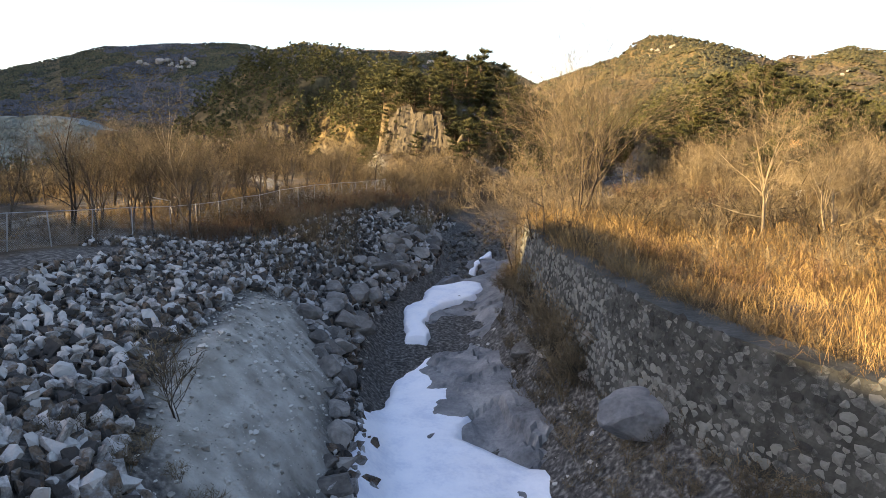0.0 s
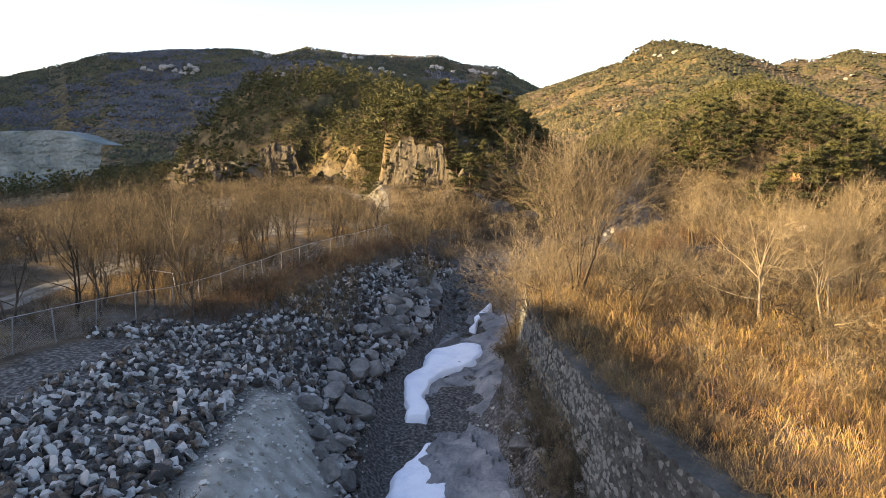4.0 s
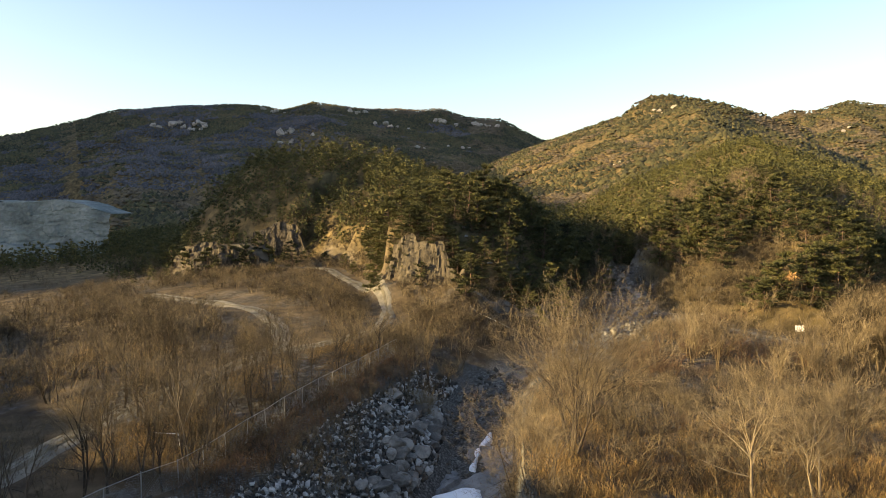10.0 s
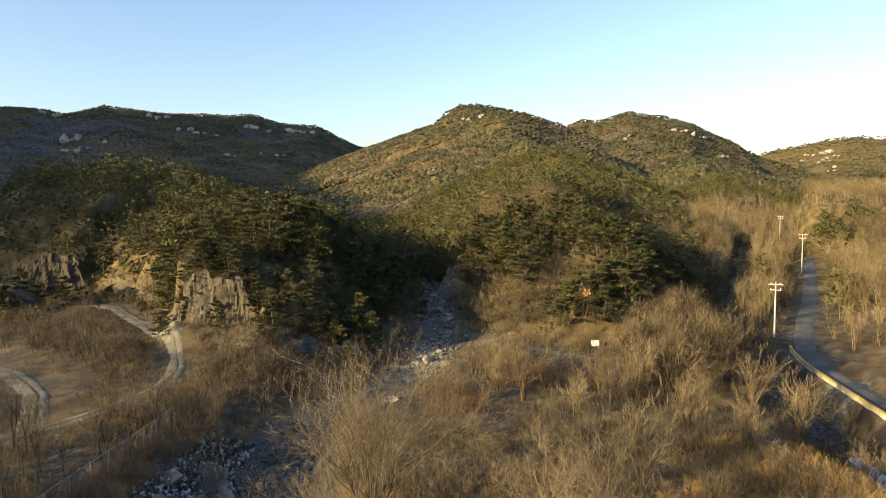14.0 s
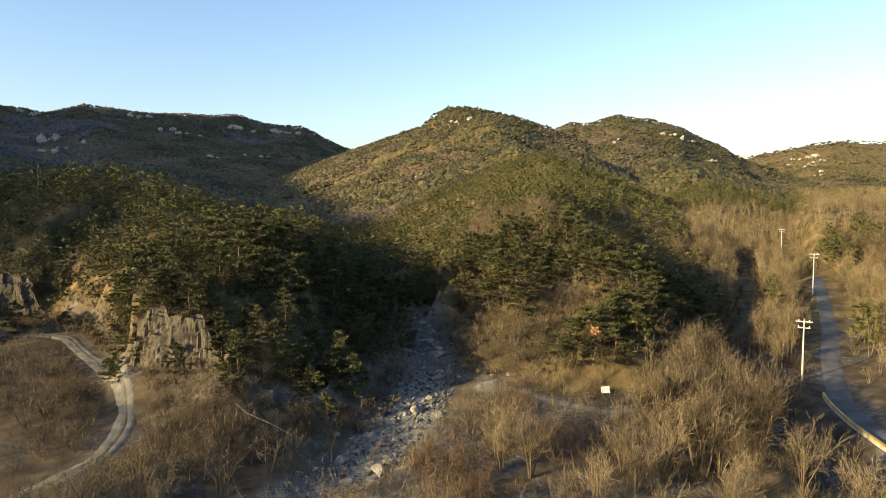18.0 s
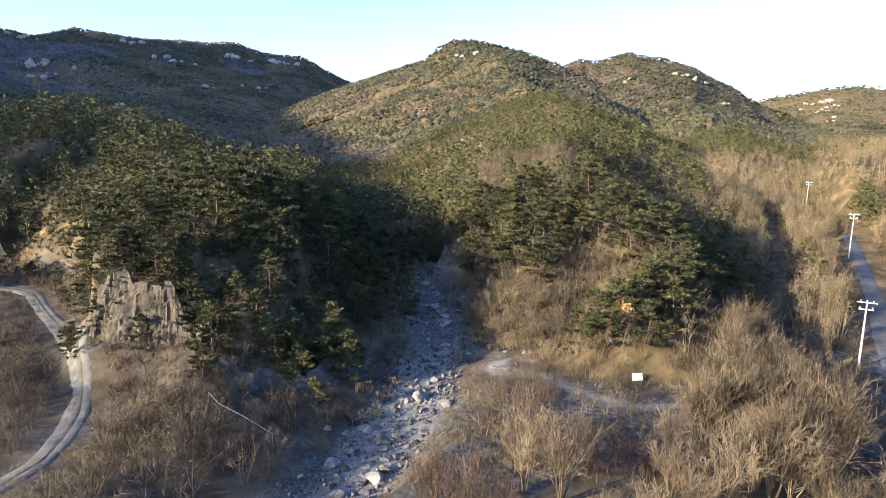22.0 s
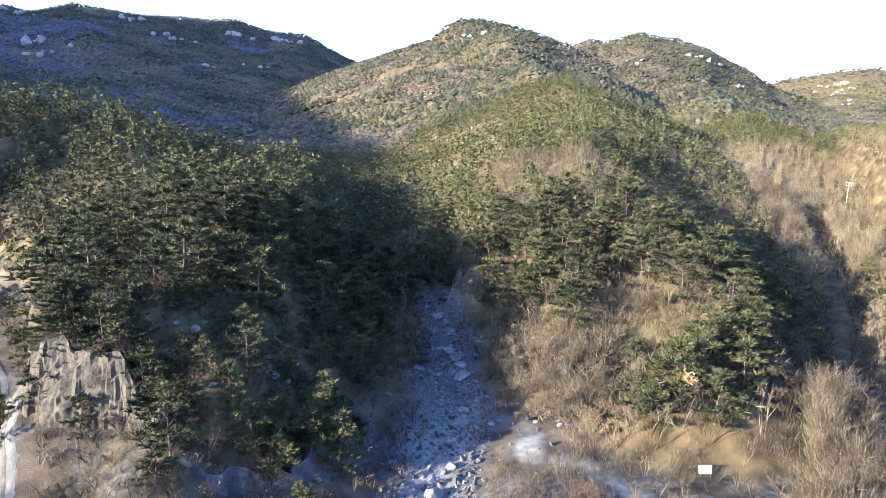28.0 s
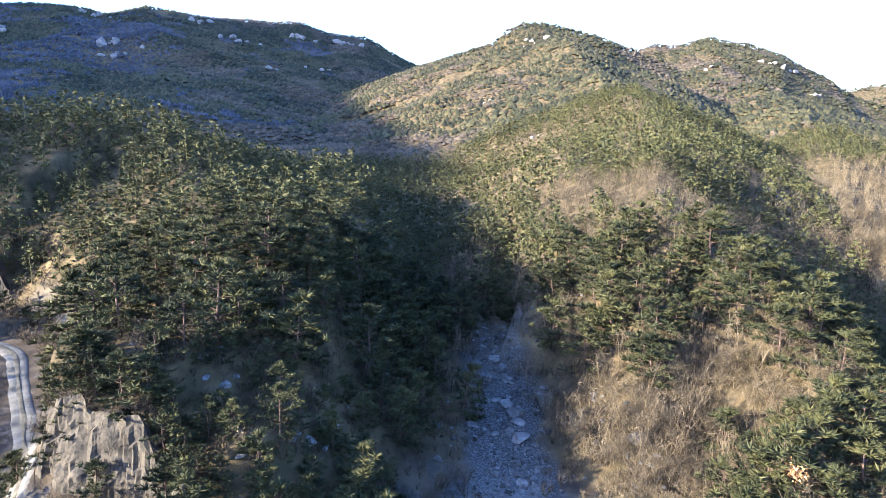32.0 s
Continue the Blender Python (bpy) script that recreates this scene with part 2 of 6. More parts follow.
KNOLL = [(-84, 196), (-66, 180), (-53, 173), (-38, 171), (-27, 161), (-17, 136), (-12, 113), (-8, 107.5), (0, 105), (3, 98.5), (10, 98.5), (17, 101), (22, 112), (26, 128), (29, 150), (36, 200), (42, 260), (-20, 300), (-95, 270)]
MOUND = [(-68, 153), (-60, 148), (-50, 148), (-41, 151), (-40, 156), (-52, 159), (-66, 162)]
SPUR = [(49, 97.5, -5.5), (54, 99, -3), (63, 103, -2), (69, 112, 1.5), (68, 126, 5), (68, 142, 9.5), (80, 176, 13), (108, 222, 16), (155, 314, 22), (196, 462, 41), (237, 628, 82), (256, 772, 112)]
SPUR_TWO = [(92, 116, -9), (118, 142, -8), (150, 172, -8.5), (185, 218, -8), (233, 287, 0), (315, 414, 17), (430, 600, 46), (480, 800, 80), (530, 985, 118)]
RIDGE_WEST = [(-1500, 500, 30), (-900, 850, 58), (-682, 985, 88), (-599, 1040, 113), (-540, 1070, 136), (-438, 1118, 147), (-352, 1148, 152), (-305, 1162, 143), (-245, 1178, 158), (-195, 1190, 152),
              (-62, 1215, 148), (-12, 1218, 152), (32, 1218, 135), (95, 1212, 131), (155, 1204, 100), (212, 1195, 72), (300, 1180, 40)]
RIDGE_EAST = [(-40, 880, 0), (90, 830, 36), (140, 806, 55), (197, 793, 83), (224, 788, 104), (240, 782, 112), (262, 774, 115), (298, 760, 108), (352, 735, 91), (400, 710, 70)]
RIDGE_BEHIND = [(420, 1040, 100), (490, 1005, 112), (516, 992, 122), (552, 975, 121), (584, 957, 130), (664, 904, 108), (690, 884, 86), (738, 850, 50), (800, 800, 20)]
PATHWAY = [(37, 102, 0), (40.5, 96, 0), (43, 88.5, 0), (47, 85, 0), (54, 85, 0)]
KNOLL_TOP = [(-92, 206, 8), (-75, 204, 14), (-60, 205, 19), (-45, 212, 22), (-30, 216, 22), (-18, 206, 17.5), (-9, 180, 11)]
SAND_HEAP = [(-9.3, 24.5), (-9.6, 31), (-8.0, 34), (-6.2, 31.0), (-4.8, 27), (-4.0, 21), (-4.2, 15), (-7.4, 14.6), (-8.4, 18), (-9.2, 21)]
# added ridge out of view, its heights set to shade the western mountain
UNSEEN_SHADE_RIDGE = [(-1400, -312, 149.2), (-1400, -252, 299.9), (-1400, -202, 400.3), (-1400, -176, 453.9), (-1400, -12, 468.7), (-1400, 188, 477.9), (-1400, 388, 491.5), (-1400, 538, 537.2), (-1400, 688, 605.6), (-1400, 818, 639.9), (-1430, 900, 343.2)]
# added hill left of the view, shaped to shade rubble, stream and wall
UNSEEN_SHADE_HILL = [(-160, -135, 35.1), (-105, -43, 31.2), (-100, -2, 30.0), (-98, 12, 27.8), (-100, 22, 18.7), (-108, 42, 15.7), (-125, 64, 15.7), (-140, 82, 14.6), (-155, 98, 11.2), (-170, 118, 5.5)]
SPUR_LEFT = [(47, 116, -4), (55, 126, 1.5), (60, 142, 6), (74, 190, 9), (92, 262, 14)]
RIDGE_FAR = [(1000, 1400, 40), (1117, 1289, 70), (1180, 1236, 88), (1248, 1170, 105), (1319, 1101, 97), (1450, 980, 70), (1700, 700, 40)]


def terrace_left(x, y):
    return -5.9 + 0.085 * np.minimum(0, x + 34) - 0.012 * np.clip(y - 60, 0, 40)


def field_right(x, y):
    return -6.1 - 0.030 * np.clip(x - 8, 0, 46) - 0.020 * np.clip(y - 30, 0, 70) + 0.02 * np.clip(y - 140, 0, 2000) * smooth(y, 140, 300)


def ridge(x, y, line, slope, power=1.0):
    d, _, z = along(x, y, line)
    return z - slope * d**power


def spur_height(x, y):
    near = np.maximum(ridge(x, y, SPUR[:9], 0.62 - 0.22 * smooth(y, 130, 240)), ridge(x, y, SPUR_LEFT, 0.45))
    return np.maximum(near, ridge(x, y, SPUR[7:], 0.36))


def ground_height(x, y):
    x, y = np.asarray(x, float), np.asarray(y, float)
    ds, side, zs = along(x, y, STREAM)
    half = 2.3 + 1.5 * smooth(y, 70, 84) * (1 - smooth(y, 100, 118)) - 0.9 * smooth(y, 108, 128) + 1.1 * fbm(x, y, 9, 2, 18) * smooth(y, 66, 80)
    d = np.maximum(0, ds - half)
    # left bank: boulders, sand heap, rubble shelf, terrace
    up = np.interp(d, [0, 1.6, 6.5, 9, 14, 20], [0, 0.2, 0.74, 0.86, 0.96, 1])
    left = zs + (terrace_left(x, y) - zs) * up
    # right bank: below the masonry wall, then the field
    dw, ws, _ = along(x, y, WALL_LINE)
    f = field_right(x, y)
    below = np.minimum(zs + 4.5 * smooth(d, 0.4, 6.2) + 0.25 * fbm(x, y, 2.5, 3, 28), f - 0.5)
    beyond = np.where(ws * dw > 0.35, f, below)
    free = zs + (f - zs) * smooth(d, 0, 4.5)
    right = beyond + (free - beyond) * smooth(y, 46, 53)
    z = np.where(side > 0, right, left)
    z = z + np.where(ds < half, -0.15, 0)
    z = z + 0.16 * fbm(x, y, 5, 3, 3) * smooth(ds, 2, 6) + 0.45 * fbm(x, y, 22, 3, 4) * smooth(ds, 6, 14)
    z = z + (0.12 * fbm(x, y, 2.4, 4, 17) + 0.22 * fbm(x, y, 6, 2, 19) + 0.5) * smooth(inside(x, y, SAND_HEAP), -0.3, 1.2)
    # the knoll with its cliffs
    k = inside(x, y, KNOLL)
    east = smooth(x + 0.0 * y, 8, 18)
    k = k + 1.2 * fbm(x, y, 7, 3, 5)
    sheer = np.clip(smooth(x, -58, -52) * (1 - smooth(x, -39, -35)) * (y > 150) + smooth(x, -13, -10) * (1 - smooth(x, 0, 4)) * (y < 135), 0, 1)
    wide = 10.0 - 7.2 * sheer
    step = 9.0 * smooth(k, 0.5 * (sheer - 1) * 4, wide) * (1 - east) + 10.5 * smooth(k, -2, 17) * east
    step = step * (1 - 0.30 * smooth(x, 0, 6) * (1 - smooth(y, 108, 130)))
    rise = np.clip(k - 2, 0, 62) * 0.16 + 0.9 * fbm(x, y, 18, 3, 6) * smooth(k, 3, 12)
    z = z + step + np.where(k > 2, rise, 0) * smooth(k, 2, 6)
    z = z + np.maximum(0, ridge(x, y, KNOLL_TOP, 0.30) - z) * smooth(k, 0, 22)
    z = z + 0.7 * fbm(x, y, 4.5, 3, 27) * smooth(k, -4, 2) * (1 - smooth(y, 180, 230))
    z = z + 2.0 * smooth(k, 4, 14) * (1 - smooth(np.hypot((x - 1) / 16, (y - 150) / 36), 0.5, 1.1))
    front = smooth(x, -15, -10) * (1 - smooth(x, 3, 9)) * (1 - smooth(y, 116, 126))
    z = z + front * (3.2 * smooth(k, -8, -0.5) * (1 - smooth(k, 0.5, 2)) + 2.6 * smooth(k, 1.0, 3.0))
    m = inside(x, y, MOUND) + 0.8 * fbm(x, y, 5, 3, 8)
    z = z + 7.0 * smooth(m, 0, 3.2)
    # hills and mountains
    wild = fbm(x, y, 60, 5, 9)
    far = smooth(y, 110, 320)
    z = np.maximum(z, np.where(ds > half + 1.0, spur_height(x, y), -99) + 0.8 * fbm(x, y, 14, 3, 10) + 5 * far * wild)
    z = np.maximum(z, ridge(x, y, SPUR_TWO[:5], 0.24) + 5 * far * wild)
    z = np.maximum(z, ridge(x, y, SPUR_TWO[4:], 0.34) + 6 * far * wild)
    # brook and road on the far side of the field
    db, _, zb = along(x, y, BROOK)
    z = np.minimum(z, zb + 3.4 * smooth(db, 2.0, 8.0) + np.maximum(0, db - 8) * 0.95)
    dr, rs, zr = along(x, y, ROAD)
    hill = zr + np.clip((dr - 4.5) * 0.34, 0, 15) + 2 * fbm(x, y, 30, 3, 15) * smooth(dr, 8, 30)
    z = np.where((rs > 0) & (dr > 1.5), np.maximum(z, np.where(dr > 4.5, hill, zr)), z)
    z = z + (zr - z) * (1 - smooth(dr, 2.6, 3.6))
    z = np.maximum(z, ridge(x, y, RIDGE_EAST, 0.36) + 7 * fbm(x, y, 90, 5, 11) * smooth(y, 300, 600) * 0.8)
    z = np.maximum(z, ridge(x, y, RIDGE_BEHIND, 0.30) + 6 * wild)
    z = np.maximum(z, ridge(x, y, RIDGE_FAR, 0.25) + 6 * wild)
    dw2, _, zw2 = along(x, y, RIDGE_WEST)
    crest = sum(np.interp(x + o, [p[0] for p in RIDGE_WEST], [p[2] for p in RIDGE_WEST]) for o in (-120, -60, 0, 60, 120)) / 5
    zw2 = zw2 + (crest - zw2) * smooth(dw2, 30, 220) * smooth(x, -160, -70)
    west = zw2 - 0.27 * dw2 + 0.00008 * np.minimum(dw2, 900) ** 2
    west = west + 16 * fbm(x, y, 210, 4, 12) * smooth(dw2, 30, 260) + 2.5 * fbm(x, y, 40, 3, 13)
    z = np.maximum(z, west)
    # unseen ridge and hill, added to the land as sun blockers
    z = np.maximum(z, ridge(x, y, UNSEEN_SHADE_RIDGE, 0.85) + 6 * wild)
    z = np.maximum(z, ridge(x, y, UNSEEN_SHADE_HILL, 0.55) + 1.0 * fbm(x, y, 12, 3, 16))
    return z


def grid_line(fine_from, fine_to, step, mid_to, mid_step, end, growth, first=None):
    v = [fine_from]
    while v[-1] < fine_to:
        v.append(v[-1] + step)
    while v[-1] < mid_to:
        v.append(v[-1] + mid_step)
    s = mid_step
    while v[-1] < end:
        s *= growth
        v.append(v[-1] + s)
    low, s = [], step
    while first is not None and (not low or low[-1] > first):
        s *= growth
        low.append((low[-1] if low else fine_from) - s)
    return np.array(low[::-1] + v)


def mesh_of(name, verts, tris, mats, index=None, flat=True):
    me = bpy.data.meshes.new(name)
    verts, tris = np.asarray(verts, np.float32), np.asarray(tris, np.int32)
    me.vertices.add(len(verts))
    me.vertices.foreach_set("co", verts.ravel())
    me.loops.add(tris.size)
    me.loops.foreach_set("vertex_index", tris.ravel())
    me.polygons.add(len(tris))
    me.polygons.foreach_set("loop_start", np.arange(0, tris.size, 3, dtype=np.int32))
    for m in mats if isinstance(mats, (list, tuple)) else [mats]:
        me.materials.append(m)
    if index is not None:
        me.polygons.foreach_set("material_index", np.asarray(index, np.int32))
    me.update(calc_edges=True)
    me.polygons.foreach_set("use_smooth", np.full(len(tris), not flat))
    return me


def grid_tris(nx, ny):
    i = np.arange(nx * ny).reshape(ny, nx)
    a, b, c, d = i[:-1, :-1].ravel(), i[:-1, 1:].ravel(), i[1:, 1:].ravel(), i[1:, :-1].ravel()
    return np.concatenate([np.c_[a, b, c], np.c_[a, c, d]])


# ------------------------------------------------------------------ the ground, one sheet
gx = grid_line(-24, 24, 0.5, 100, 1.2, 3600, 1.05, -2600)
gy = grid_line(10, 60, 0.5, 190, 1.2, 4200, 1.035, -900)
GX, GY = np.meshgrid(gx, gy)
GZ = ground_height(GX, GY)
ground_mesh = mesh_of("ground", np.c_[GX.ravel(), GY.ravel(), GZ.ravel()], grid_tris(len(gx), len(gy)), [], flat=False)


def cover(x, y, z=None):
    """How far the ground is rock, gravel, field, frost or forest floor, 0 to 1 each."""
    ds, side, _ = along(x, y, STREAM)
    k, m = inside(x, y, KNOLL), inside(x, y, MOUND)
    dw, ws, _ = along(x, y, WALL_LINE)
    df, fs, _ = along(x, y, FENCE)
    spur = spur_height(x, y) > field_right(x, y) - 0.2
    stony = (1 - smooth(ds, 3.4, 5.5)) * (1 - smooth(y, 125, 165)) + (side > 0) * (ws * dw < 0.4) * (y < 48) * (1 - smooth(ds, 12, 16)) + smooth(fs * df, 0, 1.5) * (side < 0) * (1 - smooth(y, 66, 74)) * (1 - smooth(ds, 26, 30))
    cliff = 0.6 * smooth(k, -2.5, 0) * (1 - smooth(k, 1, 4)) * (x < 2) * (y < 200) * smooth(fbm(x, y, 6, 3, 23), -0.5, 0.4) + smooth(m, -1, 0) * (1 - smooth(m, 3, 5))
    forest = np.clip(smooth(k, -1, 4) + spur * 1.0 + smooth(y, 140, 190) + smooth(y, 108, 122) * (x > 20), 0, 1)
    frost = smooth(fbm(x, y, 7, 4, 21) + 0.45 * fbm(x, y, 1.2, 2, 22), -0.15, 0.35) * (1 - forest) * (1 - 0.55 * smooth(y, 66, 84) * (x < 12))
    sand = smooth(inside(x, y, SAND_HEAP) + 0.7 * fbm(x, y, 2.5, 3, 24), -0.4, 0.6)
    sand = np.maximum(sand, (1 - smooth(ds + 1.3 * fbm(x, y, 6, 3, 25), 2.6, 4.6)) * 0.45 * smooth(y, 74, 82) * (1 - smooth(y, 103, 116)))
    worn = smooth(fbm(x, y, 3, 3, 26), -0.55, 0.45)
    sand = np.maximum(sand, (1 - smooth(np.hypot((x - 37.2) / 2.2, (y - 101.5) / 4.5), 0.6, 1.35)) * worn)
    sand = np.maximum(sand, 0.75 * (1 - smooth(along(x, y, PATHWAY)[0], 0.3, 1.1)) * worn)
    return np.clip(stony, 0, 1), np.clip(cliff, 0, 1), forest, frost, sand


ST, CL, FO, FR, SA = cover(GX.ravel(), GY.ravel())
for attr, vals in (("stony", ST), ("cliff", CL), ("forest", FO), ("frost", FR), ("sand", SA)):
    ground_mesh.attributes.new(attr, "FLOAT", "POINT").data.foreach_set("value", np.asarray(vals, np.float32))


def ground_material():
    m = bpy.data.materials.new("ground_cover")
    m.use_nodes = True
    n, l = m.node_tree.nodes, m.node_tree.links
    p = n["Principled BSDF"]
    p.inputs["Roughness"].default_value = 0.95
    p.inputs["Specular IOR Level"].default_value = 0.15
    geo = n.new("ShaderNodeNewGeometry")

    def tones(scale, colors, detail=6):
        t = n.new("ShaderNodeTexNoise")
        t.inputs["Scale"].default_value, t.inputs["Detail"].default_value = scale, detail
        l.new(geo.outputs["Position"], t.inputs["Vector"])
        r = n.new("ShaderNodeValToRGB")
        e = r.color_ramp.elements
        while len(e) < len(colors):
            e.new(0.5)
        for k, c in enumerate(colors):
            e[k].position = 0.3 + 0.4 * k / (len(colors) - 1)
            e[k].color = (*c, 1)
        l.new(t.outputs["Fac"], r.inputs[0])
        return r.outputs[0], t.outputs["Fac"]

    def over(a, b, name):
        at = n.new("ShaderNodeAttribute")
        at.attribute_name = name
        mx = n.new("ShaderNodeMix")
        mx.data_type = "RGBA"
        l.new(at.outputs["Fac"], mx.inputs["Factor"])
        l.new(a, mx.inputs["A"])
        l.new(b, mx.inputs["B"])
        return mx.outputs["Result"]

    straw, _ = tones(0.35, [(0.036, 0.028, 0.019), (0.075, 0.057, 0.036), (0.14, 0.108, 0.067)])
    frost, _ = tones(1.5, [(0.038, 0.035, 0.030), (0.078, 0.074, 0.067), (0.175, 0.170, 0.160)], 12)
    litter, _ = tones(0.3, [(0.045, 0.036, 0.018), (0.105, 0.080, 0.038), (0.20, 0.148, 0.070)], 12)
    gravel, fine = tones(5.0, [(0.03, 0.028, 0.026), (0.085, 0.08, 0.072), (0.22, 0.212, 0.19)], 10)
    rock, _ = tones(0.3, [(0.07, 0.06, 0.048), (0.13, 0.112, 0.088), (0.21, 0.185, 0.145)], 10)
    c = over(straw, frost, "frost")
    c = over(c, litter, "forest")
    c = over(c, gravel, "stony")
    c = over(c, rock, "cliff")
    sand, _ = tones(1.1, [(0.20, 0.188, 0.158), (0.31, 0.295, 0.254), (0.43, 0.41, 0.36)], 15)
    c = over(c, sand, "sand")
    l.new(c, p.inputs["Base Color"])
    b = n.new("ShaderNodeBump")
    b.inputs["Strength"].default_value, b.inputs["Distance"].default_value = 0.7, 0.12
    rel = n.new("ShaderNodeTexNoise")
    rel.inputs["Scale"].default_value, rel.inputs["Detail"].default_value = 9.0, 8
    l.new(geo.outputs["Position"], rel.inputs["Vector"])
    l.new(rel.outputs["Fac"], b.inputs["Height"])
    l.new(b.outputs[0], p.inputs["Normal"])
    return m


ground_mesh.materials.append(ground_material())
ground = tagged(new("ground", ground_mesh), "valley floor of dry grass, gravel and wooded slopes", "ground", kind="structure")


# ------------------------------------------------------------------ builders
class Soup:
    """Triangles gathered before they become one mesh."""

    def __init__(self):
        self.v, self.t, self.n = [], [], 0

    def add(self, v, t):
        v = np.asarray(v, float).reshape(-1, 3)
        self.v.append(v)
        self.t.append(np.asarray(t, int).reshape(-1, 3) + self.n)
        self.n += len(v)

    def arrays(self):
        return np.concatenate(self.v), np.concatenate(self.t)

    def tube(self, p, q, r0, r1, sides=3):
        p, q = np.asarray(p, float), np.asarray(q, float)
        w = q - p
        w = w / (np.linalg.norm(w) + 1e-9)
        u = np.cross(w, (0.31, 0.95, 0.11))
        u /= np.linalg.norm(u) + 1e-9
        s = np.cross(w, u)
        a = np.arange(sides) * 2 * np.pi / sides
        ring = np.cos(a)[:, None] * u + np.sin(a)[:, None] * s
        i, j = np.arange(sides), (np.arange(sides) + 1) % sides
        self.add(np.r_[p + r0 * ring, q + r1 * ring], np.r_[np.c_[i, j, j + sides], np.c_[i, j + sides, i + sides]])

    def blade(self, p, q, width):
        """A thin pointed sliver from p to q."""
        p, q = np.asarray(p, float), np.asarray(q, float)
        s = np.cross(q - p, RNG.normal(size=3))
        s *= width / 2 / (np.linalg.norm(s) + 1e-9)
        self.add([p - s, p + s, q], [[0, 1, 2]])


def unit(v):
    return np.asarray(v, float) / (np.linalg.norm(v) + 1e-9)


def scatter(variants, places, turns, sizes, tilt=0.0, squash=None):
    """All copies of the variants (arrays of corners and triangles), as one pair of arrays."""
    vs, ts, base = [], [], 0
    pick = RNG.integers(0, len(variants), len(places))
    for k, (v, t) in enumerate(variants):
        m = pick == k
        c, s, z = np.cos(turns[m]), np.sin(turns[m]), np.asarray(sizes)[m]
        if not m.any():
            continue
        x = v[None, :, 0] * c[:, None] - v[None, :, 1] * s[:, None]
        y = v[None, :, 0] * s[:, None] + v[None, :, 1] * c[:, None]
        h = np.repeat(v[None, :, 2], len(c), 0)
        out = np.stack([x, y, h], 2) * z[:, None, None]
        if tilt:
            lean = RNG.normal(0, tilt, (len(c), 2))
            out[:, :, 0] += lean[:, :1] * out[:, :, 2]
            out[:, :, 1] += lean[:, 1:] * out[:, :, 2]
        out += places[m][:, None, :]
        vs.append(out.reshape(-1, 3))
        ts.append((t[None] + (np.arange(len(c)) * len(v))[:, None, None]).reshape(-1, 3) + base)
        base += len(c) * len(v)
    return np.concatenate(vs), np.concatenate(ts)


def grounded(x, y, sink=0.0):
    return np.c_[x, y, ground_height(x, y) - sink]


def spread(x0, x1, y0, y1, spacing, seed):
    """Jittered places on a square raster."""
    g = np.random.default_rng(seed)
    nx, ny = int((x1 - x0) / spacing), int((y1 - y0) / spacing)
    X, Y = np.meshgrid(np.arange(nx), np.arange(ny))
    X = x0 + (X.ravel() + g.random(nx * ny)) * spacing
    Y = y0 + (Y.ravel() + g.random(nx * ny)) * spacing
    return X, Y, g


def part(name, mesh, parent, label=""):
    ob = new(name, mesh)
    ob.parent = parent
    return tagged(ob, label)


# ------------------------------------------------------------------ kinds of plants
def pine_arrays(height, seed, pads=4, needles=17, whorls=7):
    """A red pine: bent trunk, whorls of limbs, flat pads of needles. Returns wood and needles."""
    g = np.random.default_rng(seed)
    wood, leaf = Soup(), Soup()
    bend = g.normal(0, 0.05, 2)
    at = lambda f: np.array([bend[0] * height * np.sin(f * 2.6), bend[1] * height * np.sin(f * 2.2), f * height])
    for k in range(5):
        wood.tube(at(k / 5), at((k + 1) / 5), 0.024 * height * (1 - k / 5.5), 0.024 * height * (1 - (k + 1) / 5.5), 5)
    for w in range(whorls):
        f = 0.05 + 0.91 * w / (whorls - 1)
        reach = height * 0.40 * (1 - ((f - 0.28) / 0.76) ** 2) + 0.2
        for b in range(4 if w < whorls - 1 else 3):
            a = g.random() * 6.28
            n = reach * g.uniform(0.55, 1.15)
            rise = 0.12 + 0.35 * f * g.random()
            p0 = at(f + g.normal(0, 0.025))
            d = np.array([np.cos(a), np.sin(a), rise])
            p1 = p0 + d * n
            wood.tube(p0, p1, 0.05, 0.015, 3)
            for k in range(pads):
                c = p0 + d * n * (0.42 + 0.62 * k / (pads - 1)) + g.normal(0, 0.16, 3) * (1, 1, 0.5)
                big = 0.5 + 0.42 * g.random()
                for _ in range(needles):
                    e = g.normal(0, 1, 3) * (1, 1, 0.28) + d * 0.7 + (0, 0, 0.35)
                    leaf.blade(c - unit(e) * 0.1, c + unit(e) * big, 0.13 + 0.11 * g.random())
    top = at(1.0)
    for _ in range(needles * 2):
        e = g.normal(0, 0.5, 3) + (0, 0, 0.8)
        leaf.blade(top - (0, 0, 0.4), top + unit(e) * 0.6, 0.25)
    return wood.arrays(), leaf.arrays()


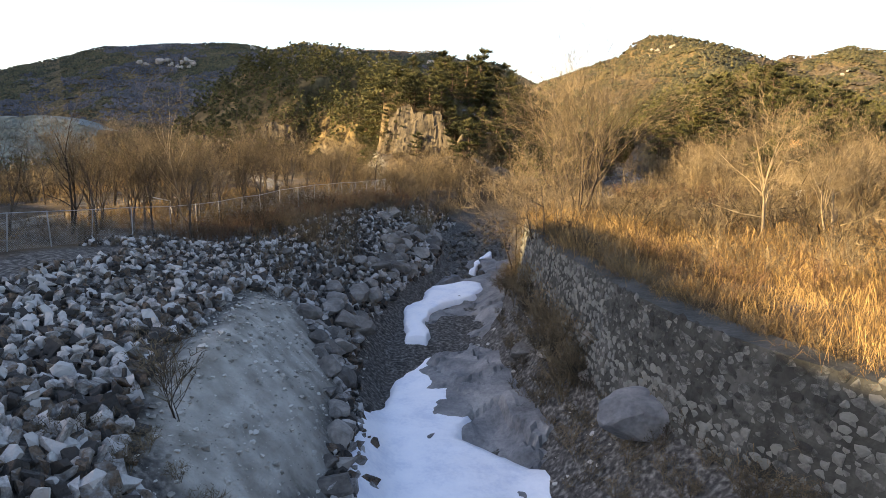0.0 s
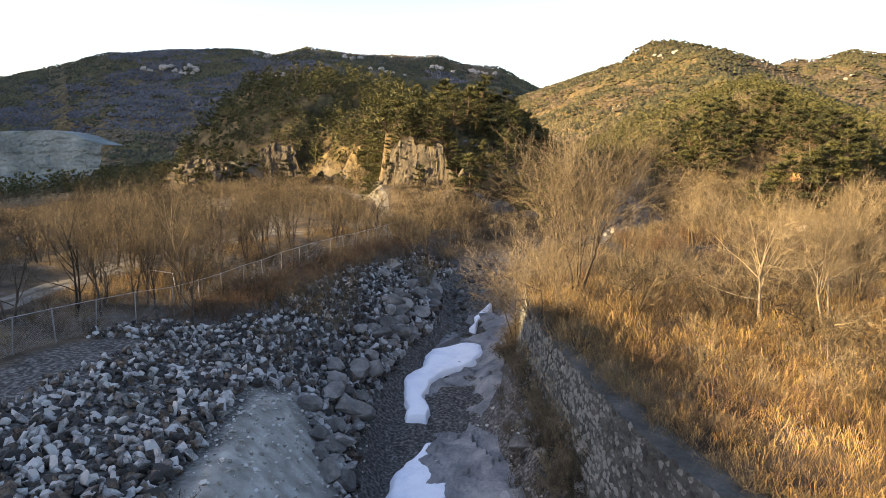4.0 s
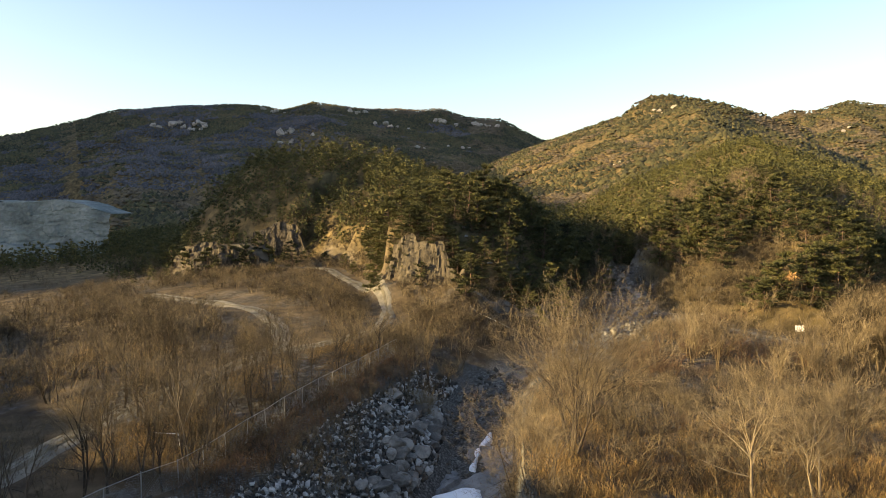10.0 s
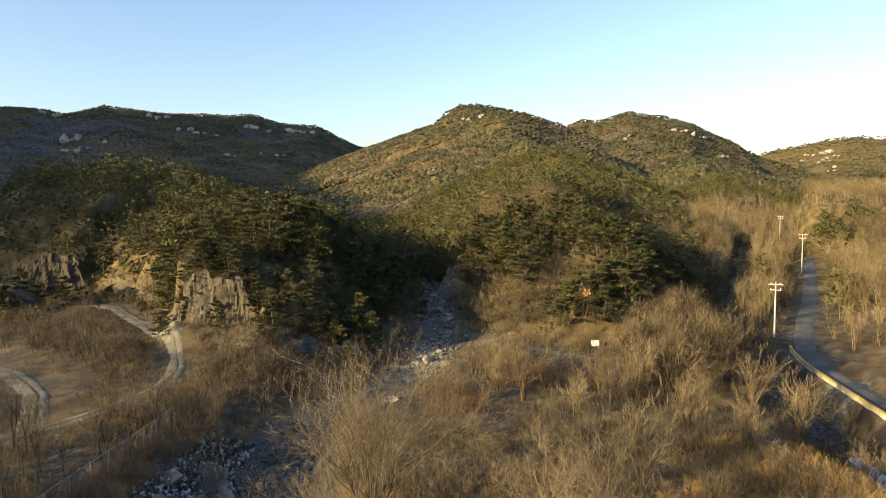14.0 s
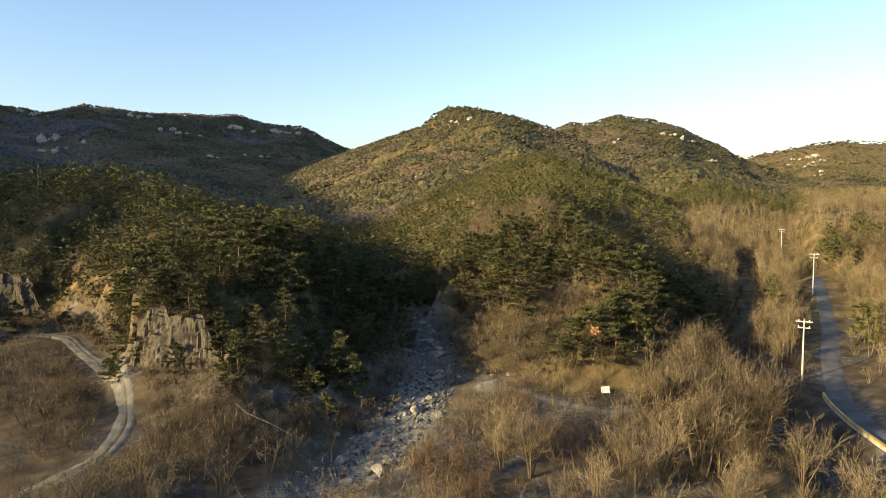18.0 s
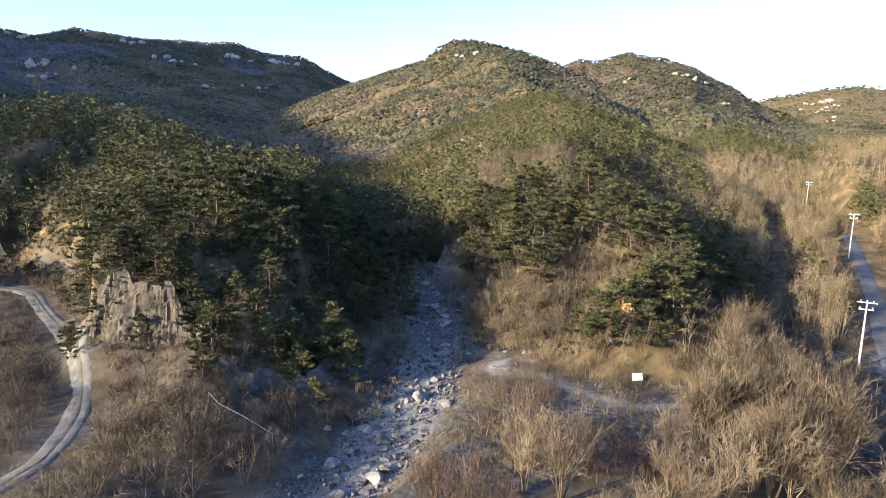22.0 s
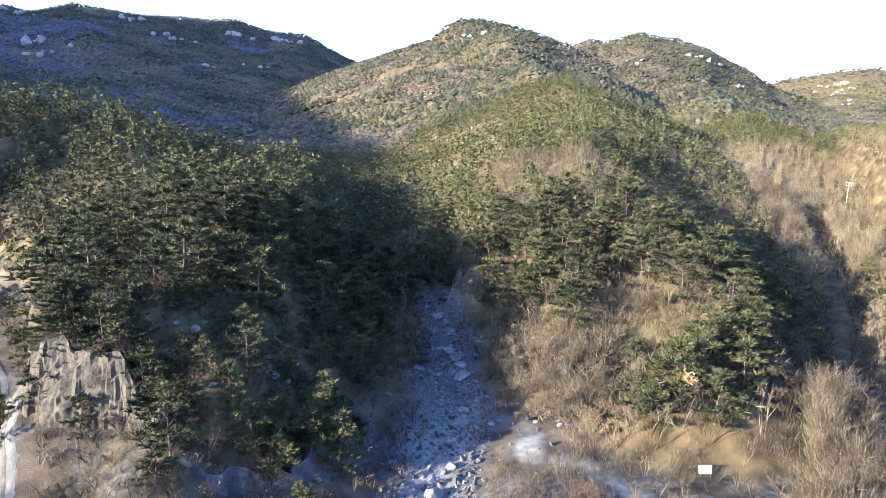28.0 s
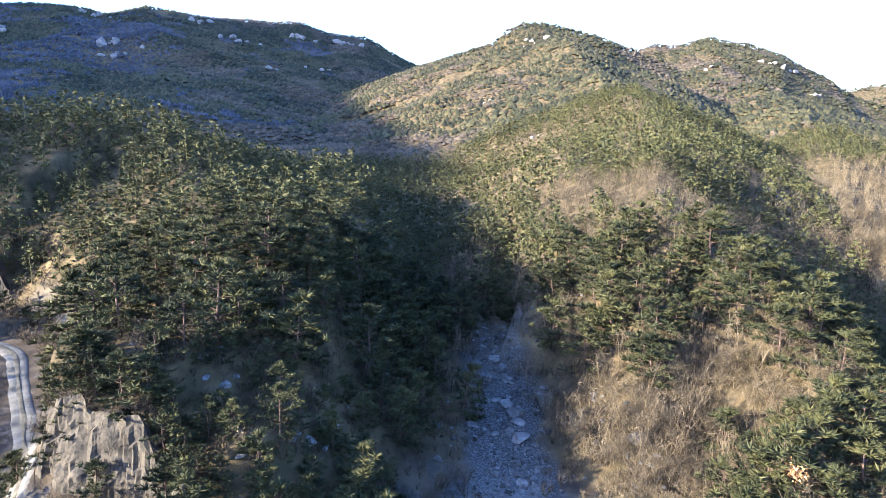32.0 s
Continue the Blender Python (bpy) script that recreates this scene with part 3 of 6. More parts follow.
def mid_pine(seed, height=6.5, tufts=17, needles=7):
    """A pine of ragged tufts of needles in layers."""
    g = np.random.default_rng(seed)
    s = Soup()
    s.tube((0, 0, 0), (0, 0, height * 0.8), 0.1, 0.04, 3)
    for k in range(tufts):
        f = 0.10 + 0.88 * (k / (tufts - 1))
        r = height * 0.31 * np.sqrt(max(0.02, 1 - ((f - 0.30) / 0.72) ** 2)) * g.uniform(0.35, 1.1)
        a = k * 2.4 + g.normal(0, 0.4)
        o = np.array([np.cos(a), np.sin(a), 0.1])
        c = o * r + (0, 0, f * height + g.normal(0, 0.12))
        size = g.uniform(0.7, 1.1) * (1.1 - 0.45 * f)
        for _ in range(needles):
            e = unit(g.normal(0, 1, 3) * (1, 1, 0.28) + o * 0.7 + (0, 0, 0.30))
            p = c - e * size * 0.35 + g.normal(0, 0.12, 3)
            s.blade(p, p + e * size * 1.2, 2.9 / needles)
    return s.arrays()


def far_crown(seed, height=3.2, width=5.0):
    """A broad, uneven crown seen from far off: three low humps grown together."""
    g = np.random.default_rng(seed)
    s = Soup()
    for k in range(2):
        c = g.normal(0, width * 0.16, 2)
        n, w = 5, width * (0.5 if k == 0 else 0.36)
        a = np.arange(n) * 2 * np.pi / n + g.random()
        r = w * g.uniform(0.75, 1.25, n)
        rim = np.c_[c[0] + np.cos(a) * r, c[1] + np.sin(a) * r, height * g.uniform(-0.05, 0.30, n)]
        top = [[c[0] + g.normal(0, 0.25), c[1] + g.normal(0, 0.25), height * (g.uniform(0.75, 1.0) if k else 0.72)]]
        s.add(np.r_[rim, top], [[i, (i + 1) % n, n] for i in range(n)])
    return s.arrays()


def bare_arrays(height, seed, stems=1, spread_out=0.25, branches=11, twigs=6, fine=4, width=0.022, lean=0.0):
    """A leafless tree. Returns trunk with limbs, and the fine twigs."""
    g = np.random.default_rng(seed)
    wood, twig = Soup(), Soup()
    for s in range(stems):
        a0 = g.random() * 6.28
        d = unit(np.array([np.cos(a0) * spread_out * (stems > 1) + lean, np.sin(a0) * spread_out * (stems > 1), 1.0]))
        h = height * g.uniform(0.78, 1.0) if stems > 1 else height
        pts = [np.array([np.cos(a0), np.sin(a0), 0]) * 0.12 * (stems > 1)]
        n = 6
        for k in range(n):
            d = unit(d + g.normal(0, 0.11, 3) + (0, 0, 0.04))
            pts.append(pts[-1] + d * h / n)
        r = height * width * (0.62 if stems > 1 else 1.0)
        for k in range(n):
            wood.tube(pts[k], pts[k + 1], r * (1 - k / (n + 0.6)), r * (1 - (k + 1) / (n + 0.6)), 5)
        for b in range(branches):
            f = 0.2 + 0.78 * (b + g.random()) / branches
            k = min(n - 1, int(f * n))
            p = pts[k] + (pts[k + 1] - pts[k]) * (f * n - k)
            a = g.random() * 6.28
            e = unit(np.array([np.cos(a), np.sin(a), g.uniform(0.5, 1.3)]))
            ln = h * 0.46 * (1.15 - f) * g.uniform(0.7, 1.2) + 0.3
            q = p + e * ln * 0.5
            e2 = unit(e + g.normal(0, 0.18, 3) + (0, 0, 0.25))
            q2 = q + e2 * ln * 0.5
            rb = r * 0.34 * (1.1 - f)
            wood.tube(p, q, rb + 0.008, rb * 0.6 + 0.006, 3)
            wood.tube(q, q2, rb * 0.6 + 0.006, 0.005, 3)
            for w in range(twigs):
                u = 0.2 + 0.8 * (w + g.random()) / twigs
                c = p + (q - p) * u * 2 if u < 0.5 else q + (q2 - q) * (u * 2 - 1)
                e3 = unit(e2 * 0.8 + g.normal(0, 0.55, 3) + (0, 0, 0.35))
                tl = ln * g.uniform(0.25, 0.5) * (1.25 - u * 0.5)
                tip = c + e3 * tl
                twig.blade(c, tip, 0.034)
                for _ in range(fine):
                    c2 = c + e3 * tl * g.uniform(0.25, 0.95)
                    twig.blade(c2, c2 + unit(e3 + g.normal(0, 0.55, 3) + (0, 0, 0.2)) * tl * g.uniform(0.35, 0.75), 0.024)
    return wood.arrays(), twig.arrays()


def limbed(height, seed, stems=5, splay=0.3, radius=0.09, forks=(4, 5, 5, 3), wander=0.42, first=0.3, fine=0.013):
    """A leafless tree that forks again and again into a rounded crown. Returns trunks with limbs, and the fine twigs."""
    g = np.random.default_rng(seed)
    wood, twig = Soup(), Soup()
    reach = (0.62, 0.36, 0.22, 0.13, 0.08)
    thick = (1.0, 0.40, 0.12, 0.07, 0.05)

    def grow(p, d, level):
        n = height * reach[level] * g.uniform(0.75, 1.2)
        r = radius * thick[level]
        pts = [p]
        for k in range(3):
            d = unit(d + g.normal(0, 0.10 + 0.04 * level, 3) + (0, 0, 0.06))
            pts.append(pts[-1] + d * n / 3)
        if level < 2:
            for k in range(3):
                wood.tube(pts[k], pts[k + 1], r * (1 - 0.26 * k), r * (1 - 0.26 * (k + 1)), 5 if level == 0 else 3)
        else:
            twig.blade(pts[0], pts[2], max(fine, 2 * r))
            twig.blade(pts[1], pts[3], max(0.85 * fine, 1.5 * r))
        if level < len(forks):
            for b in range(forks[level]):
                f = first + (1 - first) * (b + g.random()) / forks[level] if level == 0 else 0.25 + 0.75 * (b + g.random()) / forks[level]
                k = min(2, int(f * 3))
                q = pts[k] + (pts[k + 1] - pts[k]) * (f * 3 - k)
                grow(q, unit(d + g.normal(0, wander, 3) + (0, 0, 0.06)), level + 1)

    for s in range(stems):
        a = 6.28 * (s + g.random()) / stems
        out = splay * g.uniform(0.4, 1.3) * (stems > 1)
        grow(np.array([np.cos(a), np.sin(a), 0]) * 0.16 * (stems > 1), unit(np.array([np.cos(a) * out, np.sin(a) * out, 1.0])), 0)
    return wood.arrays(), twig.arrays()


def round_shrub(seed, height, width, stems=5, limbs=4, twigs=5, thick=0.05, thin=0.02):
    """A leafless bush: stems that fork into a rounded crown of twigs."""
    g = np.random.default_rng(seed)
    s = Soup()
    for k in range(stems):
        a = 6.28 * (k + g.random()) / stems
        foot = np.array([np.cos(a), np.sin(a), 0]) * 0.06 * width + (0, 0, -0.05)
        top = np.array([np.cos(a) * width * 0.2, np.sin(a) * width * 0.2, height * g.uniform(0.4, 0.6)])
        s.blade(foot, top + (top - foot) * 0.3, thick)
        for _ in range(limbs):
            b, r = a + g.normal(0, 0.7), g.random() ** 0.4
            goal = np.array([np.cos(b) * r * width / 2, np.sin(b) * r * width / 2, height * (0.5 + 0.5 * np.sqrt(1 - 0.9 * r * r)) * g.uniform(0.75, 1.08)])
            c = foot + (top - foot) * g.uniform(0.35, 1.0)
            s.blade(c, goal, thick * 0.6)
            d = goal - c
            for _ in range(twigs):
                q = c + d * g.uniform(0.35, 1.0)
                e = unit(unit(d) * 0.4 + g.normal(0, 0.7, 3) + (0, 0, 0.12))
                s.blade(q, q + e * height * g.uniform(0.10, 0.26), thin)
    return s.arrays()


def tangle(seed, height, width, arcs=34, thick=0.02):
    """A low dome of dry stalks that arch over and fall back."""
    g = np.random.default_rng(seed)
    v, t = [], []
    for _ in range(arcs):
        a, b = g.random() * 6.28, g.random() * 6.28
        r = width * 0.5 * np.sqrt(g.random())
        p = np.array([np.cos(a) * r, np.sin(a) * r, height * g.uniform(0, 0.35)])
        h = height * np.sqrt(max(0.15, 1 - (r / (width * 0.55)) ** 2)) * g.uniform(0.6, 1.15)
        n = width * g.uniform(0.10, 0.34)
        m = p + (np.cos(b) * n * 0.6, np.sin(b) * n * 0.6, 0)
        m[2] = h
        q = p + (np.cos(b) * n * 1.5, np.sin(b) * n * 1.5, 0)
        q[2] = h * g.uniform(0.2, 0.8)
        w = unit(np.cross(m - p, g.normal(size=3))) * thick / 2
        k = len(v)
        v += [p, m - w, m + w, q]
        t += [(k, k + 1, k + 2), (k + 1, k + 3, k + 2)]
    return np.array(v), np.array(t)


def is_knoll(x, y):
    return inside(x, y, KNOLL)


def clear_of_lines(x, y):
    """Far enough from roads, tracks and streams for a tree to stand."""
    ok = along(x, y, STREAM)[0] > 5.5 - 2.8 * smooth(y, 110, 128) - 4 * smooth(y, 146, 152)
    ok &= along(x, y, ROAD)[0] > 5.0
    ok &= along(x, y, TRACK)[0] > 2.6
    ok &= along(x, y, TRACK_UP)[0] > 2.6
    return ok & (along(x, y, BROOK)[0] > 3.0)


def wood_kind(x, y):
    """0 open, 1 pine, 2 leafless, by place."""
    k = is_knoll(x, y)
    spur = spur_height(x, y) > field_right(x, y) + 0.3
    patch = fbm(x, y, 34, 3, 31) + 0.5 * fbm(x, y, 9, 2, 32)
    east = (x > 84) & (along(x, y, ROAD)[1] > 0) & (y > 45)
    pine = (k > -1.5 + 2.5 * (x < -8)) | (east & (patch > 0.62)) | (spur & (patch > -0.12 - 0.4 * smooth(y, 112, 145))) | ((y > 122) & (x > 20) & (patch > -0.3) & ~spur) | ((y > 175) & (patch > -0.5))
    pine &= np.hypot((x - 52.5) / 5.5, (y - 110) / 8) > 1
    pine &= ~((x > 22 + 0.62 * y) & (y < 330) & (patch < 0.45) & (x > 74))
    bare = ~pine & (spur | east | (y > 165) | ((y > 118) & (x > 20)) | ((x > 74) & (y > 76)))
    kind = np.where(pine, 1, np.where(bare, 2, 0))
    slope_l = (x < -15) & (y < 170) & (k < 1.5)
    return np.where(slope_l, 0, kind)


wx, wy, wg = spread(-90, 225, 95, 215, 3.5, 41)
wk = wood_kind(wx, wy)
ok = clear_of_lines(wx, wy) & (wk > 0) & (wx > -95)
wx, wy, wk = wx[ok], wy[ok], wk[ok]
near = np.hypot(wx - 22, wy - 78)
order = np.argsort(near)
wx, wy, wk, near = wx[order], wy[order], wk[order], near[order]
pines = np.where(wk == 1)[0]
PINES = []
for s in range(5):
    h = 4.8 + 0.6 * s
    (wv, wt), (lv, lt) = pine_arrays(h, 100 + s)
    ob = new("pine_tree")
    part("trunk", mesh_of("pine_wood", wv, wt, PINE_BARK, flat=False), ob, "reddish bark trunk and limbs")
    part("crown", mesh_of("pine_needles", lv, lt, NEEDLE), ob, "olive green pads of needles")
    tagged(ob, "red pine with layered olive green crown on the slope", "pine tree", "pines on the slopes")
    PINES.append(ob)
first = set()
for n, i in enumerate(pines[:290]):
    k = n % 5
    x, y = float(wx[i]), float(wy[i])
    m = pose(x, y, float(ground_height(x, y)) - 0.15, float(wg.normal(0, 3)), float(wg.normal(0, 3)), float(wg.uniform(0, 360)))
    if k not in first:
        PINES[k].matrix_basis = m
        PINES[k].scale = (0.85,) * 3
        first.add(k)
    else:
        c = copy_thing(PINES[k], m)
        c.scale = (float(wg.uniform(0.85, 1.1)),) * 2 + (1.0,)
        c.scale *= float(wg.choice([0.6, 0.75, 0.85, 0.95, 1.1, 1.25])) * (0.66 if y < 116 and x < 34 else 1.0)
MID = [mid_pine(200 + s, 4.6 + 0.35 * s, 17, 10) for s in range(6)]
rest = pines[290:]
rx, ry = wx[rest], wy[rest]
mx, my, mg = spread(-330, 420, 213, 420, 4.4, 42)
mk = wood_kind(mx, my)
view = (mx > -0.62 * my - 40) & (mx < 1.25 * my + 20) & (along(mx, my, ROAD)[0] > 5) 
pm = view & (mk == 1)
px, py = np.r_[rx, mx[pm]], np.r_[ry, my[pm]]
MID_FAR = [mid_pine(230 + s, 4.6 + 0.35 * s, 11, 5) for s in range(6)]
cl = py < 215
v, t = scatter(MID, grounded(px[cl], py[cl], 0.2), mg.random(cl.sum()) * 6.28, mg.uniform(0.6, 1.35, cl.sum()), 0.05)
v2, t2 = scatter(MID_FAR, grounded(px[~cl], py[~cl], 0.2), mg.random((~cl).sum()) * 6.28, mg.uniform(0.7, 1.4, (~cl).sum()), 0.05)
v, t = np.r_[v, v2], np.r_[t, t2 + len(v)]
tagged(new("pine_wood", mesh_of("pine_wood", v, t, NEEDLE)), "dense pine wood on the hillsides", "wood", kind="stuff")

BARE_MID = [round_shrub(300 + s, 4.6, 3.2, 4, 4, 4, 0.09, 0.055) for s in range(8)]
bare_i = np.where(wk == 2)[0]
bm_ = view & (mk == 2)
bx, by = np.r_[wx[bare_i], mx[bm_]], np.r_[wy[bare_i], my[bm_]]
ux, uy, ug = spread(36, 165, 60, 200, 3.5, 43)
um = (wood_kind(ux, uy) > 0) & clear_of_lines(ux, uy)
bx, by = np.r_[bx, ux[um]], np.r_[by, uy[um]]
beyond = (bx > 76) & (bx > 24 + 0.60 * by)
TAWNY = material("tawny_saplings", [(0.075, 0.058, 0.033), (0.145, 0.112, 0.062), (0.24, 0.188, 0.106)], 0.08, 0.9, 0.0, 5, per_island=0.35, coords="World")
TALL_BARE = [round_shrub(320 + s, 6.5, 2.4, 4, 5, 5, 0.11, 0.055) for s in range(8)]
v, t = scatter(TALL_BARE, grounded(bx[beyond], by[beyond], 0.1), mg.random(beyond.sum()) * 6.28, mg.uniform(0.6, 1.25, beyond.sum()), 0.05)
tagged(new("tawny_wood", mesh_of("tawny_wood", v, t, TAWNY)), "tawny leafless saplings on the bank beyond the road", "wood", kind="stuff")
bx, by = bx[~beyond], by[~beyond]
v, t = scatter(BARE_MID, grounded(bx, by, 0.1), mg.random(len(bx)) * 6.28, mg.uniform(0.6, 1.25, len(bx)), 0.06)
tagged(new("leafless_wood", mesh_of("leafless_wood", v, t, TWIG)), "leafless grey brown saplings among the pines", "wood", kind="stuff")

# far woods
FAR = [far_crown(400 + s, 2.0 + 0.15 * s, 3.3 + 0.2 * s) for s in range(6)]
fx, fy, fg = spread(-1000, 1080, 405, 1330, 4.3, 44)
fm = (fy < 1235) & (fx > -0.72 * fy - 40) & (fx < 1.22 * fy) & (fbm(fx, fy, 45, 4, 33) > -0.75)
fx, fy = fx[fm], fy[fm]
brown = fbm(fx, fy, 70, 3, 35) + 0.5 * fbm(fx, fy, 14, 2, 36) > np.interp(fx, [-80, 200, 420], [-0.05, 0.42, 0.2])
sizes = fg.uniform(0.9, 1.65, len(fx)) * (1 + 0.2 * fbm(fx, fy, 120, 3, 34))
v, t = scatter(FAR, grounded(fx[~brown], fy[~brown], 0.6), fg.random((~brown).sum()) * 6.28, sizes[~brown], 0.08)
tagged(new("far_wood", mesh_of("far_wood", v, t, FAR_NEEDLE, flat=False)), "dark pine wood covering the far mountains", "wood", kind="stuff")
FAR_BARE = [far_crown(420 + s, 2.0, 3.4) for s in range(5)]
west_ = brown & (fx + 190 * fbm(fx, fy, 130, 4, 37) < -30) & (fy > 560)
# blue-grey base colour stands in for haze over the western mountain
HAZE_TWIG = material("far_hazed_twigs", [(0.050, 0.051, 0.056), (0.078, 0.077, 0.083), (0.118, 0.113, 0.118)], 0.03, 0.9, 0.0, 5, per_island=0.3, coords="World")
FAR_HUMP = [far_crown(430 + s, 2.4, 3.6) for s in range(5)]
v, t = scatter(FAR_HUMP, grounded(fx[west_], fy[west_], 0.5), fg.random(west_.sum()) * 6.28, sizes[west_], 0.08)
tagged(new("west_leafless_wood", mesh_of("west_leafless_wood", v, t, HAZE_TWIG)), "leafless wood on the shaded mountain, tinted blue-grey for haze", "wood", kind="stuff")
brown = brown & ~west_
v, t = scatter(FAR_BARE, grounded(fx[brown], fy[brown], 0.2), fg.random(brown.sum()) * 6.28, sizes[brown], 0.08)
tagged(new("far_leafless_wood", mesh_of("far_leafless_wood", v, t, FAR_BROWN, flat=False)), "brown leafless wood in patches on the mountains", "wood", kind="stuff")
gx2, gy2, gg2 = spread(900, 1500, 800, 1500, 11, 45)
v, t = scatter(FAR, grounded(gx2, gy2, 0.6), gg2.random(len(gx2)) * 6.28, gg2.uniform(1.0, 2.0, len(gx2)))
tagged(new("distant_wood", mesh_of("distant_wood", v, t, FAR_NEEDLE)), "pine wood on the most distant ridge", "wood", kind="stuff")


# ------------------------------------------------------------------ stones
def hull_stone(seed, stretch=(1, 1, 1), points=12):
    """An angular broken stone about one metre across."""
    g = np.random.default_rng(seed)
    b = bmesh.new()
    for p in g.normal(size=(points, 3)):
        p = unit(p) * g.uniform(0.8, 1.0) * 0.5
        b.verts.new((p[0] * stretch[0], p[1] * stretch[1], p[2] * stretch[2]))
    bmesh.ops.convex_hull(b, input=b.verts)
    loose = [v for v in b.verts if not v.link_faces]
    bmesh.ops.delete(b, geom=loose, context="VERTS")
    bmesh.ops.triangulate(b, faces=b.faces)
    b.verts.index_update()
    v = np.array([v.co[:] for v in b.verts])
    t = np.array([[w.index for w in f.verts] for f in b.faces])
    b.free()
    return v, t


def worn_rock(seed, stretch, rough=0.12, rounds=3):
    """A rounded boulder or slab: a ball pulled, cut by planes and weathered."""
    g = np.random.default_rng(seed)
    b = bmesh.new()
    bmesh.ops.create_icosphere(b, subdivisions=rounds, radius=0.5)
    cuts = [(unit(g.normal(size=3)), g.uniform(0.24, 0.40)) for _ in range(10)]
    for v in b.verts:
        p = np.array(v.co[:])
        for n, d in cuts:
            over = p @ n - d
            if over > 0:
                p = p - n * over * 0.97
        w = noise.noise(Vector(p * 4 + seed)) * rough + noise.noise(Vector(p * 11 + seed)) * rough * 0.4
        p = p * (1 + w)
        v.co = p * stretch
    v = np.array([v.co[:] for v in b.verts])
    t = np.array([[w.index for w in f.verts] for f in b.faces])
    b.free()
    return v, t


STONES = [hull_stone(s, (1.25, 0.9, 0.62 + 0.04 * (s % 5))) for s in range(14)]
PEBBLES = [hull_stone(50 + s, (1.1, 1.0, 0.6), 9) for s in range(6)]
DIRECTIONS = np.random.default_rng(5)


def tumbled(variants, count, seed):
    """The stones turned every way, as more variants."""
    g = np.random.default_rng(seed)
    out = []
    for k in range(count):
        v, t = variants[k % len(variants)]
        e = Euler((g.normal(0, 0.8), g.normal(0, 0.8), g.uniform(0, 6.3))).to_matrix()
        out.append((v @ np.array(e).T, t))
    return out


TUMBLED = tumbled(STONES, 28, 3)
# rubble on the bank below the fence: coarse towards the stream and the lower end, finer above
qx, qy, qg = spread(-27, 4, 5, 72, 0.32, 61)
qd, qs, _ = along(qx, qy, STREAM)
qf, qfs, _ = along(qx, qy, FENCE)
heap = inside(qx, qy, SAND_HEAP)
keep = (qs < 0) & (qd > 2.6) & ((qfs * qf > 0.2) | (qy < 22)) & (heap < -0.1 - 0.5 * qg.random(len(qx)))
keep &= qg.random(len(qx)) < 0.92
keep &= (qd > 3.4)
keep &= ~((qfs * qf < 4.0) & (qy < 34) & (qx < -15)) & ~((qfs * qf < 3.2 + 0.9 * fbm(qx, qy, 4, 2, 89)) & (qy > 38))
rim = np.exp(-(((heap + 0.9) / 0.9) ** 2)) * (qx < -6)
low = (1 - smooth(qy + 0.6 * qx, 4, 18)) * (qx < -7)
size = 0.24 + 0.30 * qg.random(len(qx)) ** 2 + 0.42 * rim * qg.random(len(qx)) + 0.40 * low * qg.random(len(qx)) + 0.50 * (1 - smooth(qd, 3, 9)) * qg.random(len(qx)) ** 1.5
size *= qg.uniform(0.8, 1.4, len(qx))
size = np.clip(size, 0.15, 1.1)
qp = grounded(qx[keep], qy[keep], -0.05)
qp[:, 2] += 0.2 * qg.random(len(qp)) * (size[keep] > 0.3)
v, t = scatter(TUMBLED, qp, qg.random(len(qp)) * 6.28, size[keep])
tagged(new("rubble", mesh_of("rubble", v, t, STONE)), "broken grey and rust granite rubble on the bank", "rubble", kind="stuff")
cx_, cy_, cg_ = spread(-24, -2, 5, 46, 0.62, 66)
ch = inside(cx_, cy_, SAND_HEAP)
ck = (along(cx_, cy_, STREAM)[0] > 3.0) & (((ch < -0.2) & (ch > -2.2)) | ((cy_ + 0.6 * cx_ < 13) & (ch < -0.2))) & (cg_.random(len(cx_)) < 0.8)
v, t = scatter(TUMBLED, grounded(cx_[ck], cy_[ck], -0.12), cg_.random(ck.sum()) * 6.28, cg_.uniform(0.42, 0.95, ck.sum()))
tagged(new("coarse_rubble", mesh_of("coarse_rubble", v, t, STONE)), "large broken granite stones round the sand heap", "rubble", kind="stuff")
# pebbles on the sand heap and shore
GRIT = material("sandy_pebbles", [(0.17, 0.16, 0.135), (0.34, 0.325, 0.28), (0.50, 0.48, 0.425)], 1.2, 0.9, 0.4, 8, per_island=0.6)
hx, hy, hg = spread(-14, 8, 10, 40, 0.22, 62)
hh = inside(hx, hy, SAND_HEAP)
hk = (hh > -0.6) & (hg.random(len(hx)) < 0.85) | (np.abs(along(hx, hy, STREAM)[0] - 4.6) < 1.5) & (hg.random(len(hx)) < 0.25)
v, t = scatter(PEBBLES, grounded(hx[hk], hy[hk], -0.01), hg.random(hk.sum()) * 6.28, 0.05 + 0.34 * hg.random(hk.sum()) ** 5)
tagged(new("pebbles", mesh_of("pebbles", v, t, GRIT)), "small pale stones lying on the sand heap", "pebbles", kind="stuff")

# boulders, each a thing of its own
ROCK_MESHES = [mesh_of("boulder", *worn_rock(70 + s, (1.25, 1.0, 0.78), 0.10, 2), BOULDER, flat=True) for s in range(8)]
BOULDERS = []


def boulder(x, y, size, squash=1.0, turn=0.0, sink=0.18, label="grey granite boulder lying on the stream bank", group="boulders by the stream", tilt=0.0):
    ob = new("boulder", ROCK_MESHES[len(BOULDERS) % 8])
    ob.matrix_basis = pose(x, y, float(ground_height(x, y)) + size * (0.39 * squash - sink), tilt, tilt * 0.6, turn) @ Matrix.Diagonal((size, size, size * squash, 1))
    BOULDERS.append(ob)
    return tagged(ob, label, "boulder", group)


